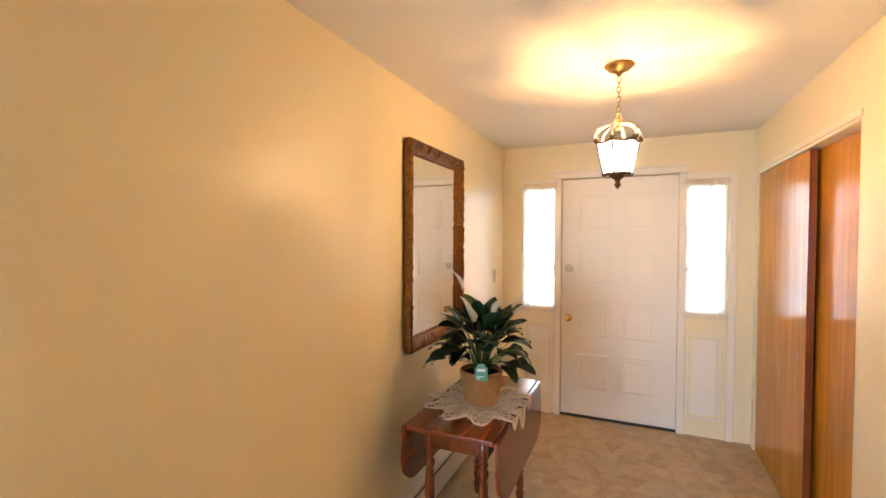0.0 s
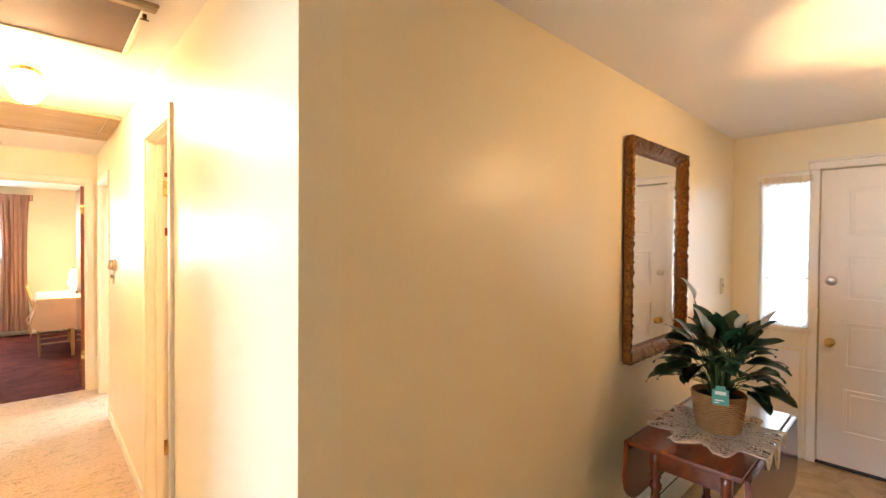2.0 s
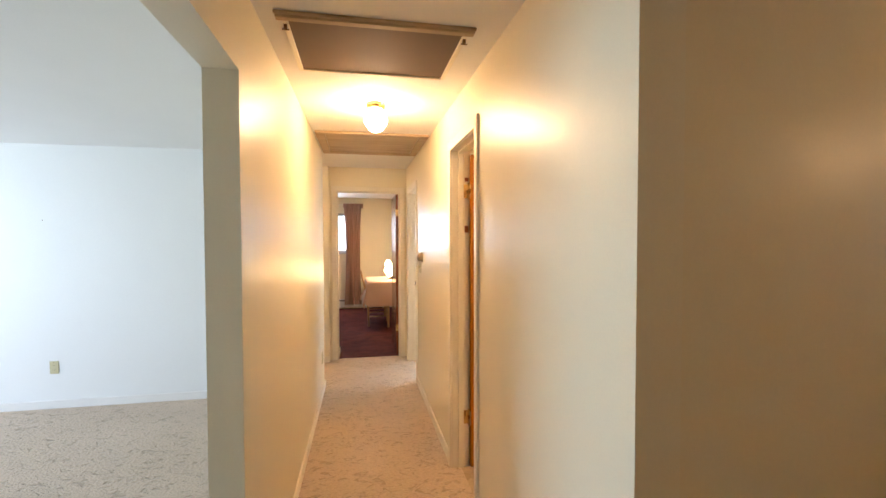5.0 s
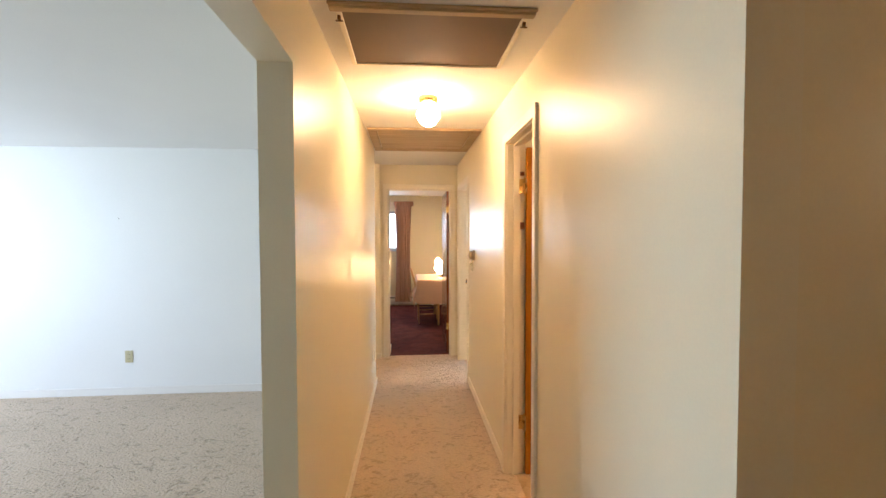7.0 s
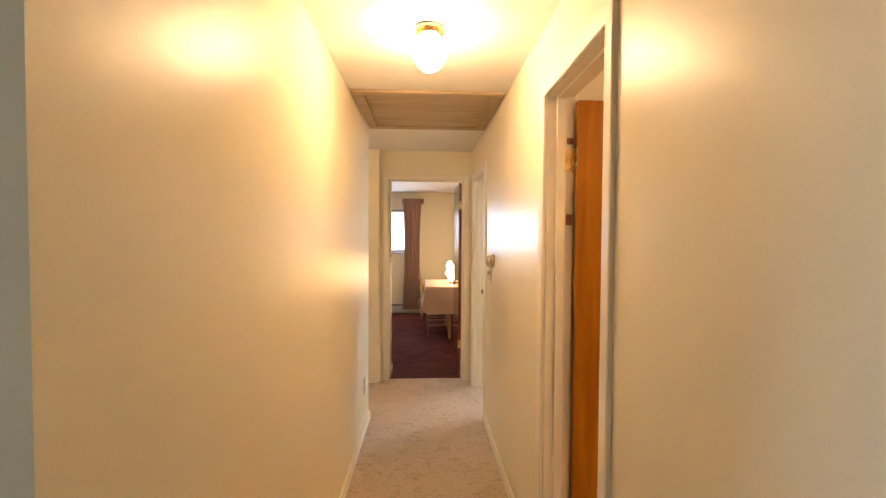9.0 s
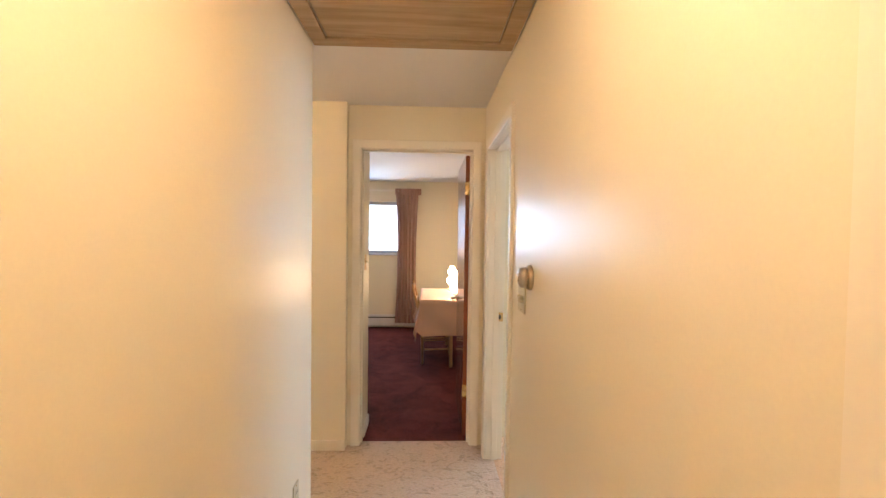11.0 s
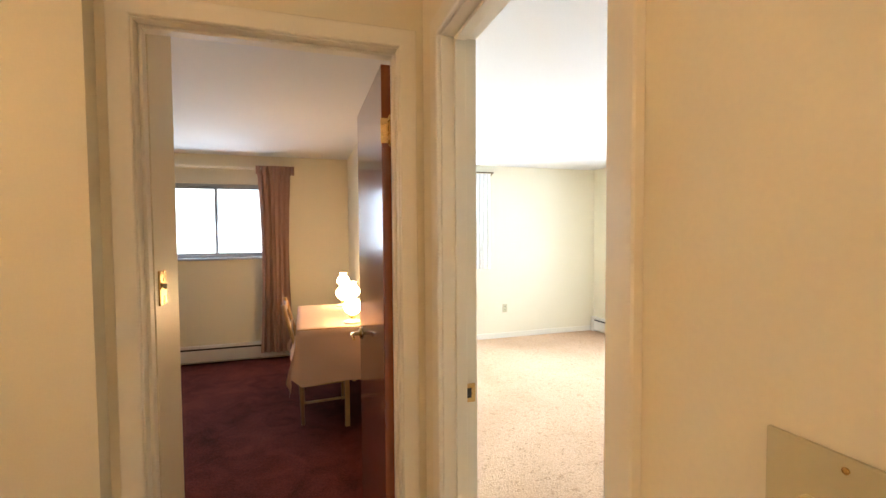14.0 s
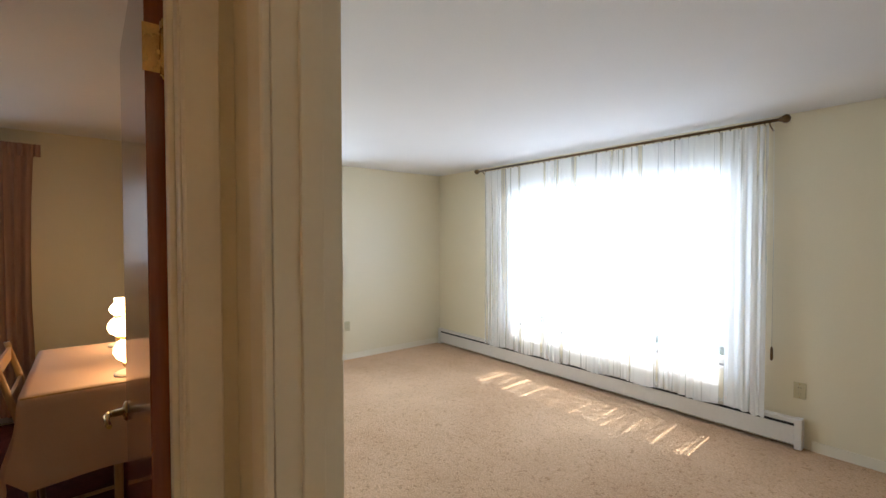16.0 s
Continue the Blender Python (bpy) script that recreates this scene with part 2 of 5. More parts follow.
B2_CARPET = carpet("tan_plush_carpet", (0.40, 0.22, 0.10), (0.74, 0.50, 0.305), pile=120, sculpt=34, deep=0.008, contrast=0.4, sheen=0.15)
WINE_CARPET = carpet("burgundy_plush_carpet", (0.050, 0.009, 0.006), (0.19, 0.042, 0.030), pile=120, sculpt=4.0, deep=0.004, contrast=0.5, sheen=0.02, low=0.25, high=0.75)
VINYL = vinyl("flagstone_sheet_vinyl")
BRASS = surface("aged_brass", (0.62, 0.42, 0.16), rough=0.28, metal=1.0, vary=0.15, scale=25, fine=200)
BRONZE = surface("antique_bronze", (0.15, 0.085, 0.035), rough=0.35, metal=0.9, vary=0.3, scale=30, fine=180, bump=0.3)
GILT = surface("worn_gilt_frame", (0.20, 0.080, 0.017), rough=0.25, metal=0.9, vary=0.85, scale=75, fine=240, bump=0.6, depth=0.004)
AMBER_BRASS = surface("dull_amber_brass", (0.42, 0.25, 0.09), rough=0.35, metal=0.8, vary=0.15, scale=30, fine=180)
# lantern arms: the bulbs' light on them is put into a paler brass
PALE_BRASS = surface("lamplit_pale_brass", (0.70, 0.62, 0.50), rough=0.32, metal=0.8, vary=0.12, scale=30, fine=180)
CHROME = surface("brushed_nickel", (0.62, 0.58, 0.52), rough=0.3, metal=1.0, vary=0.08, scale=20, fine=150)
CHAMPAGNE = surface("champagne_brushed_metal", (0.60, 0.50, 0.36), rough=0.3, metal=1.0, vary=0.08, scale=20, fine=150)
ALU = surface("grey_aluminium_sash", (0.42, 0.43, 0.45), rough=0.45, metal=0.6, vary=0.08, scale=20, fine=150)
IVORY = surface("ivory_plastic_plate", (0.56, 0.49, 0.29), rough=0.35, vary=0.04)
HEATER = surface("heater_enamel", (0.74, 0.70, 0.63), rough=0.4, vary=0.05, scale=5, fine=60)
BLACK = surface("dark_slot", (0.02, 0.018, 0.016), rough=0.7)
MAUVE = surface("mauve_brocade_cloth", (0.42, 0.255, 0.195), rough=0.75, vary=0.12, scale=6, fine=90, bump=0.3, stretch=(4, 4, 0.4))
PEACH = surface("peach_tablecloth_linen", (0.66, 0.43, 0.30), rough=0.85, vary=0.05, scale=3, fine=220, bump=0.25)
LACE = surface("cream_crochet_thread", (0.74, 0.66, 0.54), rough=0.9, vary=0.08, fine=200, bump=0.3)
LEAF = surface("dark_glossy_leaf", (0.018, 0.062, 0.020), rough=0.33, vary=0.35, scale=9, fine=60, bump=0.2, random_tone=0.25)
SPATHE = surface("white_spathe", (0.78, 0.74, 0.62), rough=0.5, vary=0.06)
STEM = surface("green_stem", (0.06, 0.12, 0.03), rough=0.5, vary=0.2)
WICKER = surface("woven_basket_straw", (0.42, 0.21, 0.075), rough=0.75, vary=0.2, scale=30, fine=120, bump=0.4)
SOIL = surface("potting_soil", (0.03, 0.02, 0.014), rough=0.95, vary=0.4, fine=120, bump=0.6)
TAG_GREEN = surface("teal_plant_tag", (0.10, 0.36, 0.28), rough=0.4, vary=0.05)
TAG_WHITE = surface("tag_white", (0.8, 0.82, 0.8), rough=0.4, vary=0.03)
SHEER = sheer("white_sheer_voile", (0.90, 0.90, 0.90), 0.05, 0.74)
DENSE_SHEER = sheer("white_gathered_voile", (0.90, 0.90, 0.90), 0.06, 0.2)
LACE_SHEER = sheer("white_sidelight_voile", (0.90, 0.89, 0.86), 0.25)
GLASS = clear_glass("window_glass")
DAYGLOW = glowing("overcast_backdrop", (0.92, 0.97, 1.0), 0.5)
DOME_GLOW = glowing("lit_ceiling_lamp_glass", (1.0, 0.625, 0.315), 20.5)
LANTERN_PANE, pn, pl, pb = material("lit_bevelled_glass")
glow_node, clear_node, pane_mix = pn.new("ShaderNodeEmission"), pn.new("ShaderNodeBsdfTransparent"), pn.new("ShaderNodeMixShader")
glow_node.inputs[0].default_value, glow_node.inputs[1].default_value = (1.0, 0.88, 0.70, 1), 1.3
pane_mix.inputs[0].default_value = 0.18
pl.new(clear_node.outputs[0], pane_mix.inputs[1])
pl.new(glow_node.outputs[0], pane_mix.inputs[2])
pl.new(pane_mix.outputs[0], pn["Material Output"].inputs[0])
pn.remove(pb)
CANDLE_GLOW = glowing("lit_bulb", (1.0, 0.78, 0.45), 2.0)
MILK_GLOW = glowing("lit_milk_glass", (1.0, 0.64, 0.29), 7.2)
mirror_mat = material("mirror_silver")[0]
mirror_mat.node_tree.nodes["Principled BSDF"].inputs["Metallic"].default_value = 1.0
mirror_mat.node_tree.nodes["Principled BSDF"].inputs["Roughness"].default_value = 0.01
mirror_mat.node_tree.nodes["Principled BSDF"].inputs["Base Color"].default_value = (0.88, 0.88, 0.86, 1)


# ---- mesh helpers ----
def bm_box(bm, x0, x1, y0, y1, z0, z1, bevel=0.0, seg=2):
    r = bmesh.ops.create_cube(bm, size=1.0)
    for v in r["verts"]:
        v.co = Vector(((x0 + x1) / 2 + v.co.x * (x1 - x0), (y0 + y1) / 2 + v.co.y * (y1 - y0), (z0 + z1) / 2 + v.co.z * (z1 - z0)))
    if bevel:
        edges = list({e for v in r["verts"] for e in v.link_edges})
        bmesh.ops.bevel(bm, geom=edges, offset=bevel, segments=seg, affect="EDGES", profile=0.5)
    return bm


def boxes(*rows, bevel=0.0):
    bm = bmesh.new()
    for r in rows:
        bm_box(bm, *r, bevel=bevel)
    return bm


def lathe(profile, seg=24, centre=(0, 0, 0), axis="Z"):
    """A turned shape from (radius, height) pairs."""
    bm = bmesh.new()
    rings = []
    for r, h in profile:
        ring = []
        for i in range(seg):
            a = 2 * math.pi * i / seg
            p = (r * math.cos(a), r * math.sin(a), h)
            if axis == "Y":
                p = (p[0], p[2], p[1])
            elif axis == "X":
                p = (p[2], p[0], p[1])
            ring.append(bm.verts.new(Vector(centre) + Vector(p)))
        rings.append(ring)
    for a, b in zip(rings, rings[1:]):
        for i in range(seg):
            bm.faces.new((a[i], a[(i + 1) % seg], b[(i + 1) % seg], b[i]))
    bm.faces.new(rings[0][::-1])
    bm.faces.new(rings[-1])
    bmesh.ops.recalc_face_normals(bm, faces=bm.faces)
    for f in bm.faces:
        f.smooth = len(f.verts) == 4
    return bm


def tube(points, radius, seg=8, bm=None):
    """A round bar along points."""
    bm = bm or bmesh.new()
    pts = [Vector(p) for p in points]
    rings = []
    for i, p in enumerate(pts):
        d = (pts[min(i + 1, len(pts) - 1)] - pts[max(i - 1, 0)]).normalized()
        u = d.orthogonal().normalized() if i == 0 else (u - d * u.dot(d)).normalized()
        w = d.cross(u)
        r = radius[i] if isinstance(radius, (list, tuple)) else radius
        rings.append([bm.verts.new(p + r * (math.cos(2 * math.pi * k / seg) * u + math.sin(2 * math.pi * k / seg) * w)) for k in range(seg)])
    for a, b in zip(rings, rings[1:]):
        for k in range(seg):
            bm.faces.new((a[k], a[(k + 1) % seg], b[(k + 1) % seg], b[k])).smooth = True
    bm.faces.new(rings[0][::-1])
    bm.faces.new(rings[-1])
    return bm


def part(name, bm, mat, parent=None, label="", smooth=False):
    """Links a bmesh as one mesh object, under a thing or a part."""
    me = bpy.data.meshes.new(name)
    if smooth:
        for f in bm.faces:
            f.smooth = True
    bm.to_mesh(me)
    bm.free()
    me.materials.append(mat)
    ob = new(name, me)
    if parent is not None:
        ob.parent = parent
    if label:
        ob["label"] = label
    return ob


def thing(name, label, category, group="", at=(0, 0, 0), turn=0.0):
    ob = new(name)
    ob.empty_display_size = 0.1
    ob.matrix_world = pose(*at, 0, 0, turn)
    return tagged(ob, label, category, group)


def structure(name, bm, mat, label, category="wall"):
    return tagged(part(name, bm, mat), label, category, kind="structure")


# ---- the rooms: floors, walls, ceilings ----
H = 2.355
HH = 2.39                                # corridor ceiling
HEAD, FHEAD, SHEAD = 2.078, 2.108, 2.108
XC, XE, YD = -0.825, 1.10, 4.19          # foyer: mirror wall, closet wall, entry wall
YN, YN2 = 0.62, 0.735                    # corridor north wall, its two faces
YS, YS2 = -0.345, -0.472                 # corridor south wall, its two faces
XP = -1.507                              # end of the south wall at the wide opening
XS = -4.545                              # end of the south wall at the side passage
XF, XF2 = -5.52, -5.635                  # wall with the far bedroom's door
XJ, YJ = -5.45, -0.333                   # the jog beside it
XW, XW2 = -9.52, -9.72                   # outer west wall
YB, YB2 = 4.28, 4.48                     # outer north wall of the bright bedroom
YW = 0.735                               # wine bedroom north wall
XL = -4.44                               # living room west wall

structure("floor_foyer", boxes((XC, XE + 0.7, YS, YD + 0.2, -0.06, 0.0)), VINYL, "tan sheet vinyl foyer floor printed as flagstones", "floor")
structure("floor_hall", boxes((XF - 0.06, XC, YS2, YN + 0.06, -0.06, 0.002), (-5.45, XS, -2.6, YS2, -0.06, 0.002)), BEIGE_CARPET, "beige sculpted carpet along the corridor", "floor")
structure("floor_living", boxes((XL, 1.9, -5.6, YS2, -0.06, 0.001)), BEIGE_CARPET, "beige sculpted carpet in the empty living room", "floor")
structure("floor_bedroom_wine", boxes((XW, XF - 0.06, -3.2, YW, -0.06, 0.004)), WINE_CARPET, "worn burgundy plush carpet", "floor")
structure("floor_bedroom_bright", boxes((XF2, -2.95, YN + 0.06, YB, -0.06, 0.003), (XW, XF2, YW + 0.06, YB, -0.06, 0.003)), B2_CARPET, "tan plush carpet with footprints and sun patches", "floor")
structure("floor_bath", boxes((-2.95, XC - 0.115, YN + 0.06, 2.6, -0.06, 0.001)), VINYL, "tan vinyl floor behind the wooden door", "floor")

structure("ceiling_foyer", boxes((XC - 0.1, XE + 0.75, YN, YD + 0.2, H, H + 0.1)), CEIL, "off-white painted foyer ceiling", "ceiling")
structure("ceiling_hall", boxes((XF2, XE + 0.1, YS2, YN, HH, HH + 0.1), (-5.45, XS, -2.6, YS2, HH, HH + 0.1)), CEIL, "off-white painted corridor ceiling", "ceiling")
structure("ceiling_living", boxes((XL - 0.1, 1.9, -5.6, YS2, H, H + 0.1)), CEIL, "white painted living room ceiling", "ceiling")
structure("ceiling_bedroom_wine", boxes((XW, XF2, -3.2, YW, H, H + 0.1)), CEIL, "white painted bedroom ceiling", "ceiling")
structure("ceiling_bedroom_bright", boxes((XF2, -2.95, YN2, YB, H, H + 0.1), (XW, XF2, YW + 0.115, YB, H, H + 0.1)), CEIL, "white painted bedroom ceiling", "ceiling")
structure("ceiling_bath", boxes((-2.95, XC - 0.1, YN2, 2.6, H, H + 0.1)), CEIL, "white painted ceiling", "ceiling")

D1 = (-2.785, -2.150)                      # side door in the corridor's north wall
RD = (-5.333, -4.522)                    # door to the bright bedroom
FD = (-0.260, 0.548)                      # door to the wine bedroom
HW = HH + 0.02


def skewed(bm, slope):
    """Turns the corridor's south face a little out of square, hinged at the wide opening."""
    for v in bm.verts:
        if v.co.x < XP + 0.001 and v.co.y > YS - 0.02:
            v.co.y += slope * (XP - v.co.x) - 0.015
        elif v.co.y > YS - 0.02:
            v.co.y -= 0.015
    return bm


structure("wall_hall_north", boxes(
    (D1[1], XC, YN, YN2, 0, HW), (RD[1], D1[0], YN, YN2, 0, HW), (XF2, RD[0], YN, YN2, 0, HW),
    (D1[0], D1[1], YN, YN2, SHEAD, HW), (RD[0], RD[1], YN, YN2, HEAD, HW)), PAINT, "cream painted corridor wall with two doorways")
structure("wall_between_bedrooms", boxes((XW, XF2, YW, YW + 0.115, 0, H)), PAINT, "cream painted wall behind the writing table")
structure("wall_foyer_west", boxes((XC - 0.115, XC, YN2, YD + 0.15, 0, H)), FOYER_PAINT, "cream painted foyer wall that holds the mirror")
# last box: unseen wall, added to hold living room daylight off the foyer
structure("wall_hall_south", skewed(boxes((XS, XP, YS2, YS, 0, HW), (XP, -0.15, YS2, YS, 2.08, HW), (-0.15, XE + 0.1, YS2, YS, 0, HW)), 0.0095), PAINT, "cream painted corridor wall with a wide opening, unseen east end added")
structure("wall_far", boxes((XF2, XF, YJ, FD[0], 0, HW), (XF2, XF, FD[1], YN, 0, HW), (XF2, XF, FD[0], FD[1], FHEAD, HW)), PAINT, "cream painted wall at the corridor's end")
structure("wall_jog", boxes((XF2, XJ, -2.6, YJ, 0, HW)), PAINT, "cream painted wall of the side passage")
structure("wall_passage_end", boxes((XJ, XS, -2.7, -2.6, 0, HW)), PAINT, "cream painted passage wall")
structure("wall_living_west", boxes((XS, XL, -5.6, YS2, 0, HW)), WHITE_PAINT, "white painted living room wall")
structure("wall_living_south", boxes((XL, -3.7, -5.7, -5.5, 0, H), (-0.7, 1.9, -5.7, -5.5, 0, H), (-3.7, -0.7, -5.7, -5.5, 0, 0.5), (-3.7, -0.7, -5.7, -5.5, 2.25, H)), WHITE_PAINT, "white painted living room wall with a wide window")
structure("wall_living_east", boxes((1.8, 1.9, -5.5, YS2, 0, H)), WHITE_PAINT, "white painted living room wall")
structure("wall_bedroom_return", boxes((-5.90, XF2, -0.33, -0.238, 0, H), (-5.90, -5.80, -3.2, -0.33, 0, H)), PAINT, "cream painted closet wall inside the bedroom")
structure("wall_bedroom_south", boxes((XW, -5.80, -3.3, -3.2, 0, H)), PAINT, "cream painted bedroom wall")
W1 = (-1.33, -0.14, 1.19, 2.03)
W2 = (1.0, 2.29, 1.17, 2.06)
structure("wall_west", boxes(
    (XW2, XW, -3.3, W1[0], 0, H), (XW2, XW, W1[0], W1[1], 0, W1[2]), (XW2, XW, W1[0], W1[1], W1[3], H),
    (XW2, XW, W1[1], W2[0], 0, H), (XW2, XW, W2[0], W2[1], 0, W2[2]), (XW2, XW, W2[0], W2[1], W2[3], H), (XW2, XW, W2[1], YB2, 0, H)), PAINT, "cream painted outer wall with two windows")
W3 = (-8.13, -5.87, 0.47, 2.02)
structure("wall_bedroom_north", boxes((XW, W3[0], YB, YB2, 0, H), (W3[1], -2.9, YB, YB2, 0, H), (W3[0], W3[1], YB, YB2, 0, W3[2]), (W3[0], W3[1], YB, YB2, W3[3], H)), PAINT, "cream painted outer wall with a picture window")
structure("wall_bedroom_east", boxes((-2.95, -2.85, YN2, YB, 0, H)), PAINT, "cream painted bedroom wall")
structure("wall_bath_north", boxes((-2.85, XC - 0.115, 2.6, 2.7, 0, H)), PAINT, "cream painted wall")
CL = (2.545, 4.10)
structure("wall_closet", boxes((XE, XE + 0.1, YS, CL[0], 0, H), (XE, XE + 0.1, CL[1], YD, 0, H), (XE, XE + 0.1, CL[0], CL[1], 2.03, H),
    (XE + 0.65, XE + 0.75, CL[0] - 0.1, YD, 0, H), (XE + 0.1, XE + 0.65, CL[0] - 0.1, CL[0], 0, H)), FOYER_PAINT, "cream painted foyer wall with a closet opening")
SL, SR = (-0.625, -0.353, 0.935, 1.985), (0.655, 0.912, 0.965, 1.965)
DX = (-0.303, 0.603)
structure("wall_entry", boxes(
    (XC, SL[0], YD, YD + 0.14, 0, H), (SL[0], SL[1], YD, YD + 0.14, 0, SL[2]), (SL[0], SL[1], YD, YD + 0.14, SL[3], H),
    (SL[1], DX[0], YD, YD + 0.14, 0, H), (DX[0], DX[1], YD, YD + 0.14, 2.06, H), (DX[1], SR[0], YD, YD + 0.14, 0, H),
    (SR[0], SR[1], YD, YD + 0.14, 0, SR[2]), (SR[0], SR[1], YD, YD + 0.14, SR[3], H), (SR[1], XE + 0.75, YD, YD + 0.14, 0, H)), PAINT, "cream painted entry wall with sidelights")

# unseen slab, added to keep direct sun out of the foyer
structure("added_entry_sunshade", boxes((-1.4, 1.9, YD + 0.2, YD + 1.9, 2.46, 2.56)), CEIL, "added unseen slab keeping sun off the sidelights", "roof")
# bright overcast distance behind the windows
structure("backdrop_west", boxes((-11.6, -11.55, -5, 6, -0.5, 5)), DAYGLOW, "bright overcast daylight outside the windows", "backdrop")
structure("backdrop_north", boxes((-16, 4.0, 8.0, 8.05, -0.5, 3.2)), DAYGLOW, "bright overcast daylight outside the windows", "backdrop")
structure("ground", boxes((-60, 60, -60, 60, -0.3, -0.2)), surface("lawn", (0.06, 0.10, 0.03), rough=0.9, vary=0.3), "grass lawn around the house", "ground")


# ---- skirtings ----
def skirting(name, *rows):
    return structure(name, boxes(*rows, bevel=0.004), TRIM, "cream painted wooden skirting board", "baseboard")


SK, SKT = 0.075, 0.012
structure("baseboard_hall_south", skewed(boxes((XS, XP, YS, YS + SKT, 0, SK), bevel=0.004), 0.0095), TRIM, "cream painted wooden skirting board", "baseboard")
skirting("baseboard_hall_end", (XS - SKT, XS, -2.6, YS + 0.03, 0, SK))
skirting("baseboard_hall_north", (RD[1] + 0.062, D1[0] - 0.062, YN - SKT, YN, 0, SK))
skirting("baseboard_hall_corner", (D1[1] + 0.062, XC, YN - SKT, YN, 0, SK))
skirting("baseboard_jog", (XJ, XJ + SKT, -2.6, YJ, 0, SK))
structure("baseboard_living", boxes((XL, XL + SKT, -5.5, YS2, 0, SK), bevel=0.004), DOOR_PAINT, "white painted wooden skirting board", "baseboard")
skirting("baseboard_bright_west", (XW, XW + SKT, YN2, YB, 0, SK))
skirting("baseboard_bright_north", (-5.38, -2.95, YB - SKT, YB, 0, SK))
skirting("baseboard_wine_return", (-5.90, XF2, -0.238, -0.226, 0, SK))
skirting("baseboard_foyer_entry", (XC, DX[0] - 0.075, YD - SKT, YD, 0, SK))


# ---- door casings and jambs ----
MOULD = [(0.004, 0.0), (0.004, 0.010), (0.008, 0.0135), (0.050, 0.0165), (0.059, 0.0165), (0.062, 0.0135), (0.062, 0.0)]


def casing(name, along, a0, a1, face, side, top):
    """A moulded casing swept up, across and down round a doorway, mitred at the corners. along: the wall's axis; side: the way the room lies."""
    bm = bmesh.new()
    rows = []
    for corner in range(4):
        row = []
        for w, d in MOULD:
            a = a0 - w if corner < 2 else a1 + w
            z = 0.003 if corner in (0, 3) else top + w
            row.append(bm.verts.new((a, face + side * d, z) if along == "x" else (face + side * d, a, z)))
        rows.append(row)
    for p, q in zip(rows, rows[1:]):
        for k in range(len(MOULD) - 1):
            bm.faces.new((p[k], p[k + 1], q[k + 1], q[k]))
    bm.faces.new(rows[0])
    bm.faces.new(rows[3])
    bmesh.ops.recalc_face_normals(bm, faces=bm.faces)
    return structure(name, bm, TRIM, "cream painted moulded door casing", "trim")


def jamb_x(name, x0, x1, y0, y1, stop_y, HEAD):
    bm = boxes((x0, x0 + 0.018, y0 + 0.001, y1 - 0.001, 0, HEAD), (x1 - 0.018, x1, y0 + 0.001, y1 - 0.001, 0, HEAD), (x0 + 0.018, x1 - 0.018, y0 + 0.001, y1 - 0.001, HEAD - 0.018, HEAD),
               (x0 + 0.018, x0 + 0.029, stop_y - 0.036, stop_y, 0, HEAD - 0.018), (x1 - 0.029, x1 - 0.018, stop_y - 0.036, stop_y, 0, HEAD - 0.018), (x0 + 0.029, x1 - 0.029, stop_y - 0.036, stop_y, HEAD - 0.029, HEAD - 0.018), bevel=0.002)
    return structure(name, bm, TRIM, "cream painted door jamb with stop", "trim")


def jamb_y(name, y0, y1, x0, x1, stop_x, HEAD):
    bm = boxes((x0 + 0.001, x1 - 0.001, y0, y0 + 0.018, 0, HEAD), (x0 + 0.001, x1 - 0.001, y1 - 0.018, y1, 0, HEAD), (x0 + 0.001, x1 - 0.001, y0 + 0.018, y1 - 0.018, HEAD - 0.018, HEAD),
               (stop_x, stop_x + 0.036, y0 + 0.018, y0 + 0.029, 0, HEAD - 0.018), (stop_x, stop_x + 0.036, y1 - 0.029, y1 - 0.018, 0, HEAD - 0.018), (stop_x, stop_x + 0.036, y0 + 0.029, y1 - 0.029, HEAD - 0.029, HEAD - 0.018), bevel=0.002)
    return structure(name, bm, TRIM, "cream painted door jamb with stop", "trim")


casing("trim_side_door", "x", D1[0] + 0.018, D1[1] - 0.018, YN, -1, SHEAD - 0.018)
jamb_x("trim_side_door_jamb", D1[0], D1[1], YN, YN2, YN2 - 0.038, SHEAD)
casing("trim_bright_door", "x", RD[0] + 0.018, RD[1] - 0.018, YN, -1, HEAD - 0.018)
jamb_x("trim_bright_door_jamb", RD[0], RD[1], YN, YN2, YN2 - 0.038, HEAD)
casing("trim_far_door", "y", FD[0] + 0.018, FD[1] - 0.018, XF, 1, FHEAD - 0.018)
jamb_y("trim_far_door_jamb", FD[0], FD[1], XF2, XF, XF2 + 0.038, FHEAD)


# ---- doors ----
def hinge(z, parent, at, along):
    """A butt hinge: two leaves and a knuckle with finials. along: the outward ways of its leaves."""
    bm = bmesh.new()
    x, y = at
    tube([(x, y, z - 0.05), (x, y, z + 0.05)], 0.0065, 10, bm)
    tube([(x, y, z + 0.05), (x, y, z + 0.058)], [0.005, 0.002], 8, bm)
    tube([(x, y, z - 0.058), (x, y, z - 0.05)], [0.002, 0.005], 8, bm)
    for x0, x1, y0, y1 in along:
        bm_box(bm, x + x0, x + x1, y + y0, y + y1, z - 0.045, z + 0.045)
    h = part("hinge", bm, BRASS, parent, "brass butt hinge")
    return h


def slab_door(name, label, mat, x0, x1, y0, y1, z0, z1):
    ob = thing(name, label, "door")
    ob["kind"] = "structure"
    part("leaf", boxes((x0, x1, y0, y1, z0, z1), bevel=0.003), mat, ob)
    return ob


